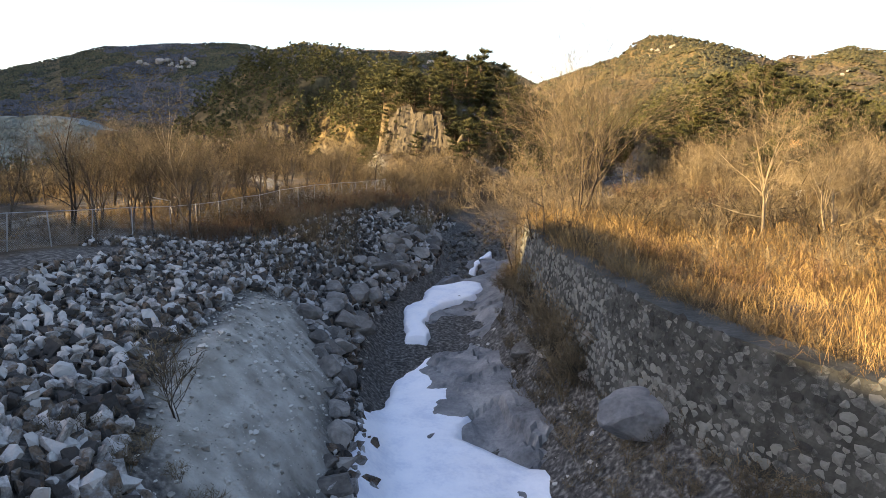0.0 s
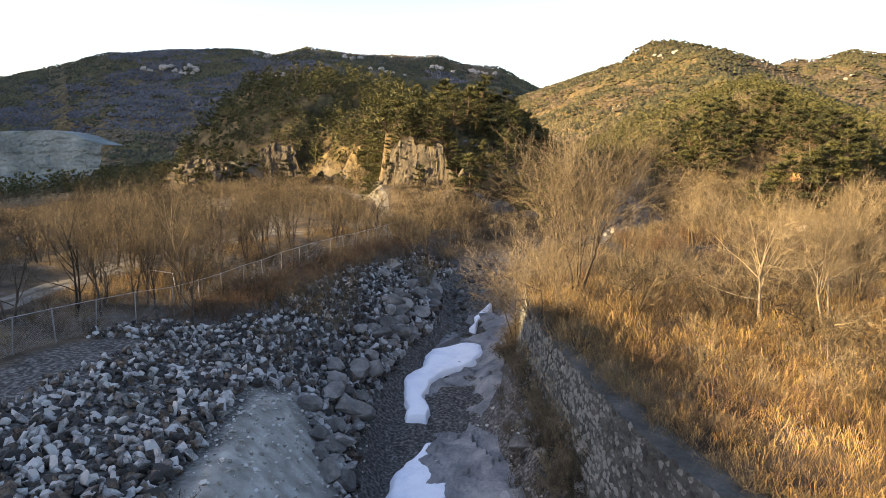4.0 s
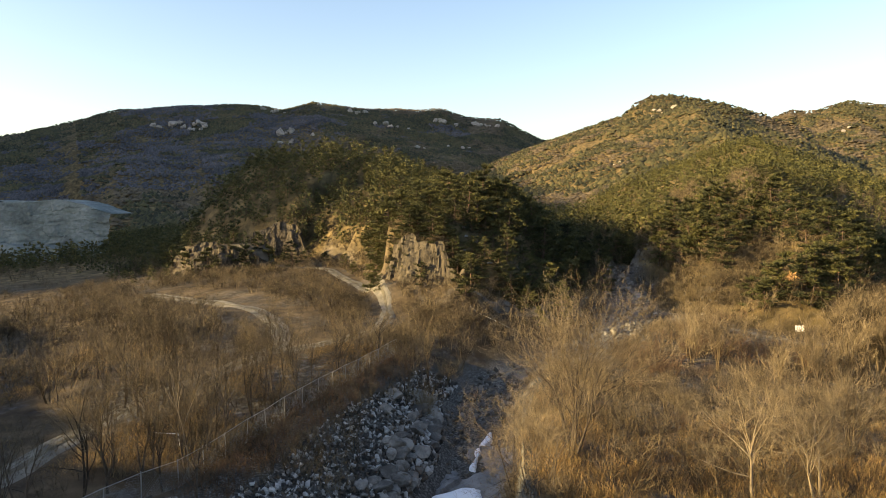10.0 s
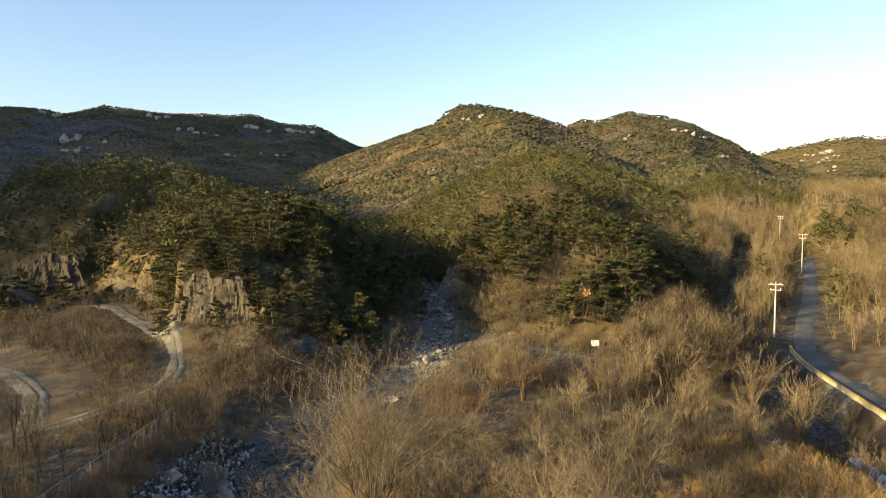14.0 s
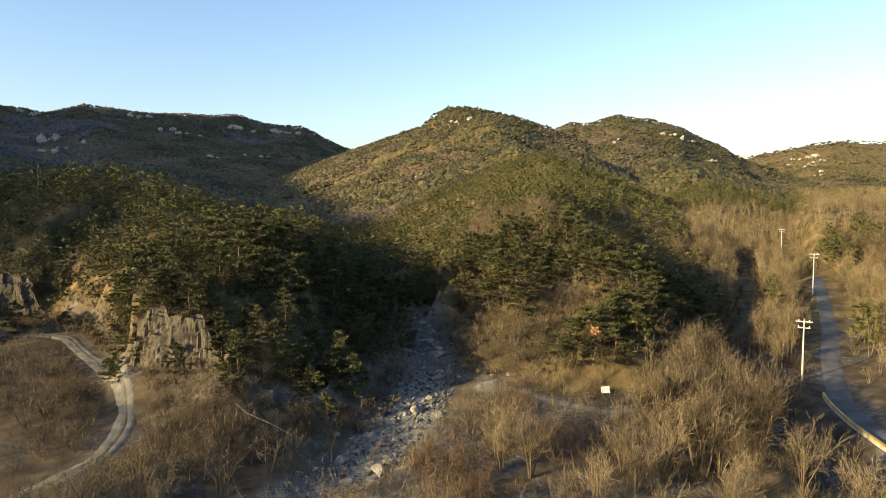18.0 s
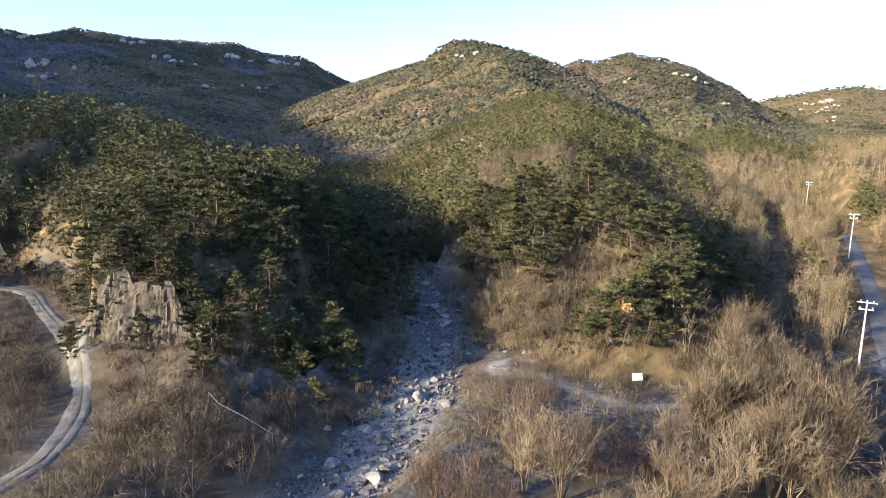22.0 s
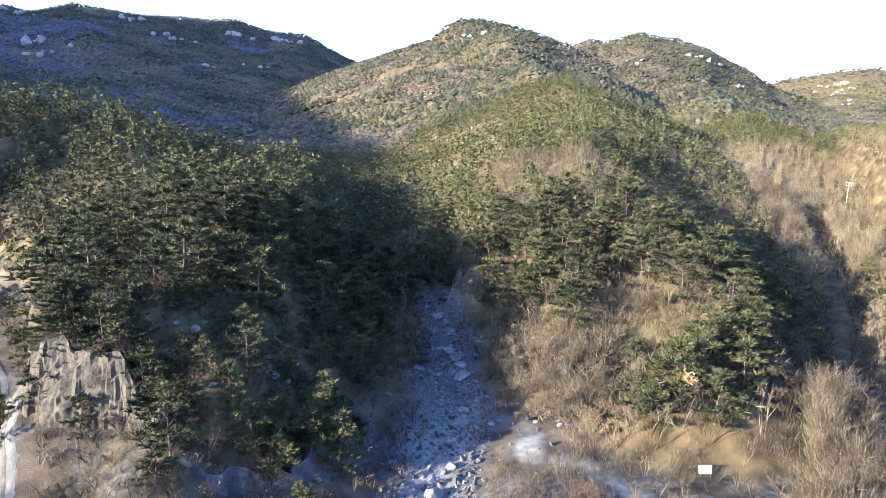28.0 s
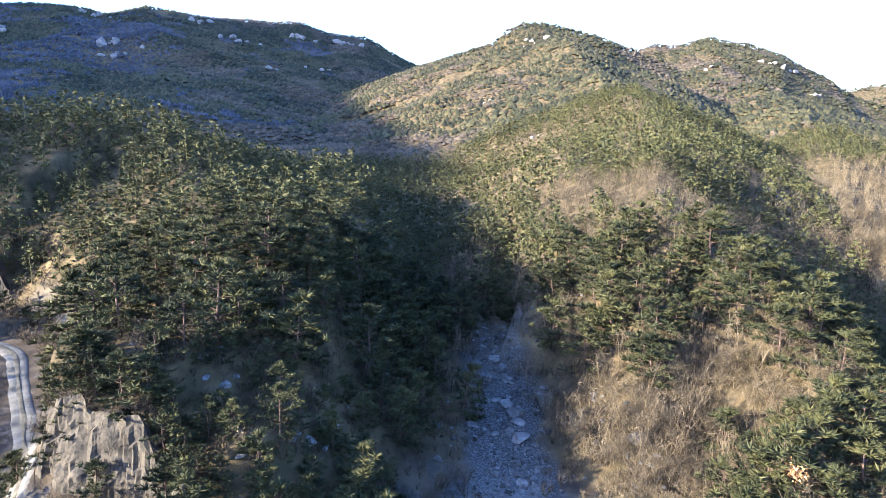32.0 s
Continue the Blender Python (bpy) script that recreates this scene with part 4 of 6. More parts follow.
bg = np.random.default_rng(71)
for k in range(150):
    y = bg.uniform(16, 66)
    sxy = np.interp(y, [p[1] for p in STREAM], [p[0] for p in STREAM])
    x = sxy - 3.3 - abs(bg.normal(0, 2.0)) - 0.5
    if inside(np.array([x]), np.array([y]), SAND_HEAP)[0] > 0.3:
        continue
    boulder(x, y, 0.75 + 1.4 * bg.random() ** 1.5, bg.uniform(0.7, 1.0), bg.uniform(0, 360), 0.12, tilt=bg.uniform(-15, 15))
for x, y, s, q in ((4.2, 32.3, 1.5, 0.8), (4.9, 31.2, 1.0, 0.8), (5.2, 30.0, 1.3, 0.7), (6.2, 26.4, 0.8, 0.8), (5.6, 25.6, 0.6, 0.9), (8.4, 24.0, 1.5, 0.5), (8.2, 21.5, 1.0, 0.7)):
    boulder(x, y, s, q, bg.uniform(0, 360), label="pale worn boulder below the masonry wall")
boulder(7.0, 27.2, 1.75, 1.25, 40, 0.12, "tall pale boulder standing on end below the wall", tilt=8)
boulder(46.0, 111.6, 2.2, 0.85, 20, 0.2, "large sunlit boulder at the foot of the slope", "boulders by the clearing")
for k in range(26):
    boulder(bg.normal(45, 4), bg.normal(108, 4.5), bg.uniform(0.4, 1.0), 0.8, bg.uniform(0, 360), label="sunlit stone at the foot of the slope", group="boulders by the clearing")
for k in range(120):
    y = bg.uniform(76, 150)
    sxy = np.interp(y, [p[1] for p in STREAM], [p[0] for p in STREAM])
    boulder(sxy + bg.normal(0, 2.4), y, 0.5 + 1.7 * bg.random() ** 2, bg.uniform(0.55, 0.9), bg.uniform(0, 360), label="pale boulder in the dry stream bed", group="boulders in the upper stream bed")
# cobbles in the upper stream bed and the brook
ox, oy, og = spread(-2, 50, 52, 150, 0.62, 63)
od = along(ox, oy, STREAM)[0]
okk = (od < 2.7 + 2.0 * smooth(oy, 70, 84) * (1 - smooth(oy, 104, 122)) - 0.7 * smooth(oy, 108, 128) + 1.8 * fbm(ox, oy, 6, 3, 88)) & (og.random(len(ox)) < 0.85)
px2, py2, pg2 = spread(54, 90, 40, 112, 0.8, 64)
pk = (along(px2, py2, BROOK)[0] < 3.0) & (pg2.random(len(px2)) < 0.6)
qx2, qy2, qg2 = spread(24, 62, 96, 152, 0.9, 67)
qd2, qs2, _ = along(qx2, qy2, STREAM)
qk = (qd2 > 2) & (qd2 < 9 + 5 * (qs2 > 0)) & (qg2.random(len(qx2)) < 0.35 * np.exp(-qd2 / 7))
ox, oy = np.r_[ox[okk], px2[pk], qx2[qk]], np.r_[oy[okk], py2[pk], qy2[qk]]
COBBLE = material("pale_cobbles", [(0.052, 0.048, 0.041), (0.110, 0.103, 0.090), (0.190, 0.179, 0.158)], 0.9, 0.85, 0.4, 8, per_island=0.5)
v, t = scatter(TUMBLED, grounded(ox, oy, -0.05), og.random(len(ox)) * 6.28, 0.28 + 0.75 * og.random(len(ox)) ** 2.2)
tagged(new("stream_cobbles", mesh_of("stream_cobbles", v, t, COBBLE)), "pale rounded stones filling the dry stream bed", "cobbles", kind="stuff")
# bedrock of the lower stream bed, in cracked steps
def chance(i, j, k):
    v = np.sin(i * 127.1 + j * 311.7 + k * 74.7) * 43758.5453
    return v - np.floor(v)


def bedrock():
    ys, xs = np.arange(10, 58, 0.2), np.linspace(-1, 1, 46)
    mid = np.interp(ys, [p[1] for p in STREAM], [p[0] for p in STREAM])
    X = (mid + 0.6)[:, None] + xs[None] * 4.3
    Y = ys[:, None] + 0 * X
    zs = along(X, Y, STREAM)[2]
    a, b = 0.88 * X + 0.47 * Y, -0.47 * X + 0.88 * Y
    a, b = a + 0.5 * fbm(X, Y, 3, 2, 95), b + 0.7 * fbm(X, Y, 4, 2, 96)
    big = chance(np.floor(a / 2.6), np.floor(b / 3.4), 3)
    small = chance(np.floor(a / 0.9), np.floor(b / 1.5), 5)
    side = (X - mid[:, None]) / 4.3
    bulge = fbm(X, Y, 5.5, 3, 97)
    Z = zs - 0.35 + 0.75 * smooth(bulge + 0.8 * side - 0.25 * (Y < 24.5), -0.2, 0.8) + 0.5 * (big - 0.5) + 0.22 * (small - 0.5) + 0.06 * fbm(X, Y, 0.7, 2, 98)
    Z = Z + 0.5 * smooth(side, 0.4, 1.0)
    Z[:, (0, -1)] -= 1.2
    return mesh_of("stream_bedrock", np.c_[X.ravel(), Y.ravel(), Z.ravel()], grid_tris(46, len(ys)), BEDROCK, flat=True)


tagged(new("stream_bedrock", bedrock()), "cracked grey bedrock of the lower stream bed", "bedrock", kind="structure")
for n, (x, y, a, b, h, turn) in enumerate(((-0.6, 26.6, 1.3, 1.6, 0.9, 0), (2.4, 21.5, 1.6, 1.2, 0.9, 15), (7.2, 21.4, 3.4, 2.8, 2.2, 40), (1.0, 29.0, 3.2, 2.4, 1.4, 20))):
    ob = new("bedrock_slab", mesh_of("bedrock_slab", *worn_rock(90 + n, (a * 1.2, b * 1.2, h), 0.09, 4), BEDROCK, flat=True))
    ob.matrix_basis = pose(x, y, float(ground_height(x, y)) + 0.12, 0, 0, turn)
    tagged(ob, "humped grey bedrock slab in the stream bed", "rock slab", "bedrock slabs")

# ------------------------------------------------------------------ snow and ice on the stream
def snow_sheet(name, y0, y1, left, right, step, label):
    """A thin sheet between two wavering edges that are given as places (y, x)."""
    ys = np.arange(y0, y1, step)
    lx = np.interp(ys, [p[0] for p in left], [p[1] for p in left]) + 0.35 * fbm(ys, ys * 0 + 3.3, 2.2, 3, 81)
    rx_ = np.interp(ys, [p[0] for p in right], [p[1] for p in right]) + 0.45 * fbm(ys, ys * 0 + 9.3, 1.8, 3, 82)
    n = 15
    f = np.linspace(0, 1, n)
    X = lx[:, None] + (np.maximum(rx_, lx + 0.05) - lx)[:, None] * f
    Y = np.repeat(ys[:, None], n, 1)
    zz = along(X, Y, STREAM)[2]
    Z = np.maximum(zz + 0.16, ground_height(X, Y) + 0.12) + 0.22 * np.sin(f * np.pi) ** 0.5 + 0.05 * fbm(X, Y, 1.3, 3, 83)
    Z[:, (0, -1)] -= 0.3
    Z[(0, -1), :] -= 0.5
    ob = new(name, mesh_of(name, np.c_[X.ravel(), Y.ravel(), Z.ravel()], grid_tris(n, len(ys)), SNOW, flat=False))
    return tagged(ob, label, "snow", kind="structure")


snow_sheet("snow_ice_lower", 12, 35.2, [(12, -4.0), (23, -3.9), (27, -3.8), (29.5, -2.9), (32, -2.4), (34, -1.3), (35.2, -0.7)],
           [(12, 4.6), (21, 4.6), (23.6, 4.4), (24.9, 2.6), (26.2, 0.9), (28.5, 1.3), (31, 1.9), (32, 0.2), (34, -0.6), (35.2, -0.4)], 0.12, "white frozen snow sheet on the stream")
snow_sheet("snow_ice_middle", 38.2, 50.6, [(38.2, -2.3), (43, -2.6), (45.0, -2.4), (46.5, -1.6), (49.4, -1.1), (50.6, 1.5)], [(38.2, -0.9), (41, -1.0), (43.6, -0.6), (45.5, 0.9), (47.2, 2.9), (49, 3.4), (50.6, 3.6)], 0.12, "white frozen snow strip between bedrock slabs")
snow_sheet("snow_ice_upper", 54.0, 61.0, [(54, 2.2), (57, 2.9), (61, 4.3)], [(54, 2.9), (57, 3.7), (61, 4.9)], 0.12, "white frozen snow on the upper stream ledge")


def ribbon(name, line, half, lift, mat, label, category, step=0.8, across=7, rough=0.0, ground=True, close=0.25):
    """A strip laid along a line of the plan, on the ground."""
    P = np.array(line, float)
    seg = np.hypot(*np.diff(P[:, :2], axis=0).T)
    s = np.r_[0, np.cumsum(seg)]
    at = np.arange(0, s[-1], step)
    c = np.c_[[np.interp(at, s, P[:, k]) for k in range(3)]].T
    for _ in range(6):
        c[1:-1] = (c[:-2] + 2 * c[1:-1] + c[2:]) / 4
    d = np.gradient(c[:, :2], axis=0)
    d /= np.linalg.norm(d, axis=1)[:, None]
    nrm = np.c_[d[:, 1], -d[:, 0]]
    u = np.linspace(-1, 1, across)
    wob = 1 + rough * fbm(at[:, None] * np.ones(across), u[None] * 3 + 0 * at[:, None], 4, 3, 85)
    X = c[:, :1] + nrm[:, :1] * u * half * wob
    Y = c[:, 1:2] + nrm[:, 1:] * u * half * wob
    Z = (ground_height(X, Y) if ground else np.repeat(c[:, 2:3], across, 1)) + lift
    Z[:, (0, -1)] -= close
    ob = new(name, mesh_of(name, np.c_[X.ravel(), Y.ravel(), Z.ravel()], grid_tris(across, len(at)), mat, flat=False))
    return tagged(ob, label, category, kind="structure"), c, nrm


ribbon("gravel_track", TRACK, 1.7, 0.07, GRAVEL_ROAD, "pale gravel track across the terrace", "track", rough=0.3)
ribbon("gravel_track_upper", TRACK_UP, 1.4, 0.08, GRAVEL_ROAD, "pale gravel track climbing to the quarry", "track", rough=0.3)
TRACK_MID = material("track_grass", [(0.06, 0.054, 0.038), (0.105, 0.094, 0.068), (0.16, 0.142, 0.10)], 0.8, 0.95, 0.5, 7, coords="World")
ribbon("track_grass_strip", TRACK, 0.34, 0.115, TRACK_MID, "worn grass strip between the wheel ruts", "grass strip", rough=0.9, across=5, close=0.05)
ribbon("track_grass_strip_upper", TRACK_UP, 0.3, 0.12, TRACK_MID, "worn grass strip between the wheel ruts", "grass strip", rough=0.9, across=5, close=0.05)
_, road_c, road_n = ribbon("asphalt_road", ROAD, 1.75, 0.09, ASPHALT, "narrow grey asphalt road in the side valley", "road", step=1.0, ground=False)
ribbon("snow_brook", [p for p in [(57.6, 46, 0), (59, 50, 0), (60.6, 55.5, 0)]], 0.8, 0.28, SNOW, "frozen snow strip on the brook", "snow", step=0.5, rough=0.5)


# ------------------------------------------------------------------ masonry retaining wall
def wall_frame():
    P = np.array(WALL_LINE)[:, :2]
    seg = np.hypot(*np.diff(P, axis=0).T)
    s = np.r_[0, np.cumsum(seg)]
    at = np.arange(0, s[-1], 0.5)
    c = np.c_[np.interp(at, s, P[:, 0]), np.interp(at, s, P[:, 1])]
    for _ in range(5):
        c[1:-1] = (c[:-2] + 2 * c[1:-1] + c[2:]) / 4
    d = np.gradient(c, axis=0)
    d /= np.linalg.norm(d, axis=1)[:, None]
    return at, c, np.c_[-d[:, 1], d[:, 0]], d


w_at, w_c, w_n, w_d = wall_frame()        # w_n points to the stream
WALL_TOP, WALL_FOOT = -5.85, -12.4
BATTER = 0.13
s = Soup()
n = len(w_at)
ring = []
for off, z in ((0.45 + BATTER * (WALL_TOP - WALL_FOOT), WALL_FOOT), (0.45, WALL_TOP - 0.02), (0.45, WALL_TOP), (-0.75, WALL_TOP + 0.01), (-0.75, WALL_TOP - 1.2)):
    ring.append(np.c_[w_c + w_n * off, np.full(n, z)])
wall_v = np.stack(ring, 1)
wall_ob = tagged(new("wall_masonry", mesh_of("wall_masonry", wall_v.reshape(-1, 3), grid_tris(5, n), MORTAR, flat=True)), "curved retaining wall of grey rubble masonry", "wall", kind="structure")
WALL_STONES = [hull_stone(130 + k, (1.45, 0.45, 1.25), 16) for k in range(10)]
STONE_MESHES = [mesh_of("stone", v, t, WALL_STONE) for v, t in WALL_STONES]
mg2 = np.random.default_rng(131)
loose_p, loose_s, loose_a, made = [], [], [], 0
height_w = WALL_TOP - WALL_FOOT
for row in range(int(height_w / 0.29)):
    z = WALL_TOP - 0.16 - row * 0.29
    a = mg2.random() * 0.4
    while a < w_at[-1] - 0.3:
        cx, cy = np.interp(a, w_at, w_c[:, 0]), np.interp(a, w_at, w_c[:, 1])
        nx, ny = np.interp(a, w_at, w_n[:, 0]), np.interp(a, w_at, w_n[:, 1])
        zz = z + mg2.normal(0, 0.07)
        off = 0.45 + BATTER * (WALL_TOP - zz) + mg2.normal(-0.02, 0.02)
        x, y = cx + nx * off, cy + ny * off
        size = mg2.uniform(0.17, 0.40)
        turn = math.degrees(math.atan2(ny, nx)) - 90
        if zz > float(ground_height(x + nx * 0.4, y + ny * 0.4)) - 0.3:
            if 15.5 < y < 26 and made < 300:
                ob = new("stone", STONE_MESHES[made % 10])
                ob.parent = wall_ob
                ob.matrix_basis = pose(x, y, zz, 0, mg2.uniform(-40, 40), turn) @ Matrix.Diagonal((size, size, size, 1))
                made += 1
            else:
                loose_p.append((x, y, zz))
                loose_s.append(size)
                loose_a.append(radians(turn))
        a += size * 0.96
v, t = scatter(WALL_STONES, np.array(loose_p), np.array(loose_a), np.array(loose_s))
rest_ob = tagged(new("stones", mesh_of("stones", v, t, WALL_STONE)), kind="stuff")
rest_ob.parent = wall_ob


# ------------------------------------------------------------------ cliffs and outcrops
FACES = []


def cliff_face(name, line, label, seed, rough=1.3, lean=0.25, mat=CLIFF, step=0.3, free=False, broad=1.0):
    """A broken face along a line of places (x, y, foot, top), its front to the right of the line's way."""
    P = np.array(line, float)
    sl = np.r_[0, np.cumsum(np.hypot(*np.diff(P[:, :2], axis=0).T))]
    at = np.arange(0, sl[-1], step)
    c = np.c_[[np.interp(at, sl, P[:, k]) for k in range(4)]].T
    d = np.gradient(c[:, :2], axis=0)
    d /= np.linalg.norm(d, axis=1)[:, None]
    front = np.c_[d[:, 1], -d[:, 0]]
    rows = np.linspace(0, 1, 34)
    end = np.sin(np.clip(at / sl[-1], 0, 1) * np.pi) ** 0.7
    foot = ground_height(c[:, 0] + front[:, 0] * 1.5, c[:, 1] + front[:, 1] * 1.5) - 0.6
    top = ground_height(c[:, 0] - front[:, 0] * 3.5, c[:, 1] - front[:, 1] * 3.5) + 0.5 + 0.8 * fbm(at, at * 0, 4, 3, seed)
    top = foot + np.maximum(1.0, np.minimum(top, c[:, 3] + 1.0) - foot) * (0.2 + 0.8 * end)
    if free:
        foot, top = c[:, 2], c[:, 3] + 1.5 * fbm(at, at * 0, 22, 4, seed)
    FACES.append((c, front, foot, top))
    Z = foot[:, None] + (top - foot)[:, None] * rows
    A = at[:, None] + 0 * Z

    ledge = 0
    for wide, tall, amp in ((3.1, 6.5, 1.0), (1.25, 3.2, 0.55), (0.6, 1.3, 0.22)):
        wide, tall = wide * broad, tall / broad
        slant = A + 0.16 * Z + 0.5 * wide * fbm(A, Z, 5, 2, seed + 5)
        i = np.floor(slant / wide)
        j = np.floor(Z / tall + chance(i, 0, seed + wide))
        ledge = ledge + amp * (chance(i, j, seed + wide) - 0.5 + 0.5 * (chance(i, 7, seed + tall) - 0.5))
    ledge = ledge + 0.25 * fbm(A, Z, 1.5, 3, seed + 2)
    out = rough * ledge - lean * (Z - foot[:, None]) + 0.4
    X = c[:, :1] + front[:, :1] * out
    Y = c[:, 1:2] + front[:, 1:] * out
    V = np.stack([X, Y, Z], 2)
    deep = 16.0 if free else 2.5
    back = np.stack([X[:, -1] - front[:, 0] * deep, Y[:, -1] - front[:, 1] * deep, Z[:, -1] - (0.5 if free else 3.2)], 1)
    V = np.concatenate([V, back[:, None]], 1)
    ob = new(name, mesh_of(name, V.reshape(-1, 3), grid_tris(35, len(at)), mat, flat=True))
    return tagged(ob, label, "cliff", kind="structure")


cliff_face("cliff_upper", [(-57, 176, 2, 9), (-53, 172.5, 1.5, 12), (-47, 172.0, 1.5, 11.4), (-43, 171.3, 0, 10.6), (-37, 170, -1, 8.8), (-34, 170.5, -2, 6)], "sunlit tawny cliff with dark upright cracks", 161, 1.1, 0.12)
cliff_face("cliff_front", [(-10.5, 112.5, -4, 3), (-9.8, 109.5, -4, 6), (-7.5, 107.0, -4.5, 6.2), (-4, 105.6, -5, 5.6), (0, 104.2, -5.5, 3.2), (2.5, 101, -5.5, 1.0), (3.6, 98, -6, -1)], "sunlit tawny cliff above the brush", 162, 0.6, 0.16, broad=0.6)
cliff_face("cliff_low", [(-69, 157, -8, -1), (-66, 152, -9, 3.2), (-60, 148.4, -9, 1.4), (-51, 147.6, -9.5, -0.6), (-44, 149.5, -10, -3), (-39, 153, -10, -6)], "broken pale rock face of the mound", 163, 1.3, 0.4)
cliff_face("cliff_bank", [(2.6, 98.5, -8, -2.5), (8, 97, -8.5, -3), (14, 97.5, -9, -3.4), (19, 101.5, -9, -3.6), (23, 109, -8.5, -4.6)], "shaded grey rock face above the stream bank", 164, 0.8, 0.6, mat=BANK_ROCK)
cliff_face("cliff_quarry_edge", [(-95, 186, -12, 2), (-84, 177, -9, 3), (-76, 172, -7, 4.5), (-70, 167, -7, 3), (-66, 162, -8, -1)], "tawny rock edge beside the old quarry", 165, 1.6, 0.35)
cliff_block = new("cliff_block", mesh_of("cliff_block", *worn_rock(183, (2.6, 2.2, 3.4), 0.07, 3), CLIFF))
cliff_block.matrix_basis = pose(3.4, 100.2, -0.6, 4, 3, 20)
tagged(cliff_block, "pale squared rock block standing out of the cliff", "rock")
CAP = [mesh_of("outcrop", *worn_rock(170 + k, (1.5, 1.0, 1.0), 0.16, 2), material("pale_outcrop", [(0.20, 0.175, 0.145), (0.31, 0.275, 0.23), (0.40, 0.365, 0.31)], 0.3, 0.9, 0.8, 1.5, coords="World") if k == 0 else bpy.data.materials["pale_outcrop"]) for k in range(5)]
og2 = np.random.default_rng(171)
for x, y, count, size in ((-391, 974, 9, 12), (-368, 946, 5, 9), (-236, 930, 6, 10), (-213, 897, 5, 9), (-166, 1137, 6, 9), (-90, 1006, 5, 10), (-40, 856, 3, 7), (23, 945, 3, 7), (-23, 1103, 8, 11), (139, 541, 2, 4), (121, 365, 3, 3),
                          (221, 715, 4, 7), (232, 700, 4, 7), (602, 833, 6, 10), (617, 779, 5, 8), (466, 763, 3, 7), (1106, 1108, 7, 16), (1081, 1057, 5, 13), (1124, 1064, 4, 12), (1035, 997, 3, 10), (60, 1140, 8, 11), (105, 325, 3, 3.5), (-430, 960, 3, 8), (-300, 1130, 5, 9)):
    for k in range(count):
        px_, py_ = x + og2.normal(0, size * 1.3), y + og2.normal(0, size * 0.5)
        sc = size * og2.uniform(0.3, 0.8) * (1.45 if x < 130 and y > 800 else 1.0)
        ob = new("outcrop", CAP[k % 5])
        ob.matrix_basis = pose(px_, py_, float(ground_height(px_, py_)) + sc * 0.28, 0, 0, og2.uniform(0, 360)) @ Matrix.Diagonal((sc, sc, sc, 1))
        tagged(ob, "bare pale granite outcrop among the mountain pines", "outcrop", "outcrops on the mountains")


cliff_face("quarry_face_upper", [(-250, 272, -12, 4), (-215, 268, -12, 7), (-170, 266, -12, 6.5), (-152, 264, -12, 5), (-140, 263, -12, 1)], "upper grey green face of an old quarry", 191, 0.8, 0.2, QUARRY, 0.8, True, 2.4)
cliff_face("quarry_face_lower", [(-250, 258, -27, -12), (-215, 256, -27, -11), (-170, 254, -26, -12), (-150, 252, -24, -13), (-138, 251, -24, -16)], "lower grey green face of an old quarry", 192, 0.8, 0.25, QUARRY, 0.8, True, 2.4)


# ------------------------------------------------------------------ single trees
def open_spot(x, y):
    p, q = np.array([x]), np.array([y])
    return along(p, q, BROOK)[0][0] > 3.5 and along(p, q, STREAM)[0][0] > 6


def bare_tree(name, x, y, arrays, wood_mat, label, category, group="", turn=0.0, size=1.0, copies=(), twig_mat=TWIG):
    (wv, wt), (tv, tt) = arrays
    ob = new(name)
    part("trunk", mesh_of("trunk", wv, wt, wood_mat, flat=False), ob, "trunk and limbs")
    tagged(part("crown", mesh_of("crown", tv, tt, twig_mat), ob, "fine bare twigs"), kind="stuff")
    tagged(ob, label, category, group)
    ob.matrix_basis = pose(x, y, float(ground_height(x, y)) - 0.1, 0, 0, turn) @ Matrix.Scale(size, 4)
    for cx, cy, ct, cs in copies:
        c = copy_thing(ob, pose(cx, cy, float(ground_height(cx, cy)) - 0.1, 0, 0, ct))
        c.scale = (cs,) * 3
    return ob


bare_tree("bare_tree", 9.2, 43.6, limbed(12.8, 501, 7, 0.20, 0.12, (6, 6, 6, 4), 0.43, 0.42), BARK, "many-stemmed leafless tree above the masonry wall", "tree", twig_mat=PALE_TWIG)
bare_tree("bare_tree", 6.2, 39.0, limbed(9.0, 502, 5, 0.36, 0.08, (5, 6, 5, 4), 0.55, 0.35), BARK, "leafless tree leaning over the stream", "tree", twig_mat=PALE_TWIG)
bare_tree("bare_tree", 5.6, 46.0, limbed(8.0, 503, 5, 0.4, 0.075, (5, 6, 5, 4), 0.52, 0.35), BARK, "leafless brown tree in the field edge", "tree", twig_mat=PALE_TWIG)
bare_tree("bare_tree", 12.5, 52, limbed(7.0, 504, 4, 0.4, 0.07, (4, 5, 5, 3), 0.5, 0.3), BARK, "slender leafless tree in dry grass", "tree", copies=((17, 60, 120, 0.8), (25, 55, 200, 0.75)))
bare_tree("pale_tree", 19.3, 38.0, limbed(10.2, 505, 1, 0.0, 0.15, (9, 7, 6, 4), 0.62, 0.45), PALE_BARK, "tall pale-barked leafless tree in the field", "tree", "pale trees", twig_mat=PALE_TWIG)
bare_tree("pale_tree", 23.2, 37.8, limbed(9.6, 506, 2, 0.34, 0.12, (7, 7, 6, 4), 0.6, 0.42), PALE_BARK, "forked pale-barked tree leaning aside", "tree", "pale trees", twig_mat=PALE_TWIG)
sap = [limbed(6.2, 510 + k, 1 + k % 3, 0.25, 0.085, (9 - 2 * (k % 3), 6, 4, 3), 0.45, 0.3) for k in range(4)]
tg = np.random.default_rng(520)
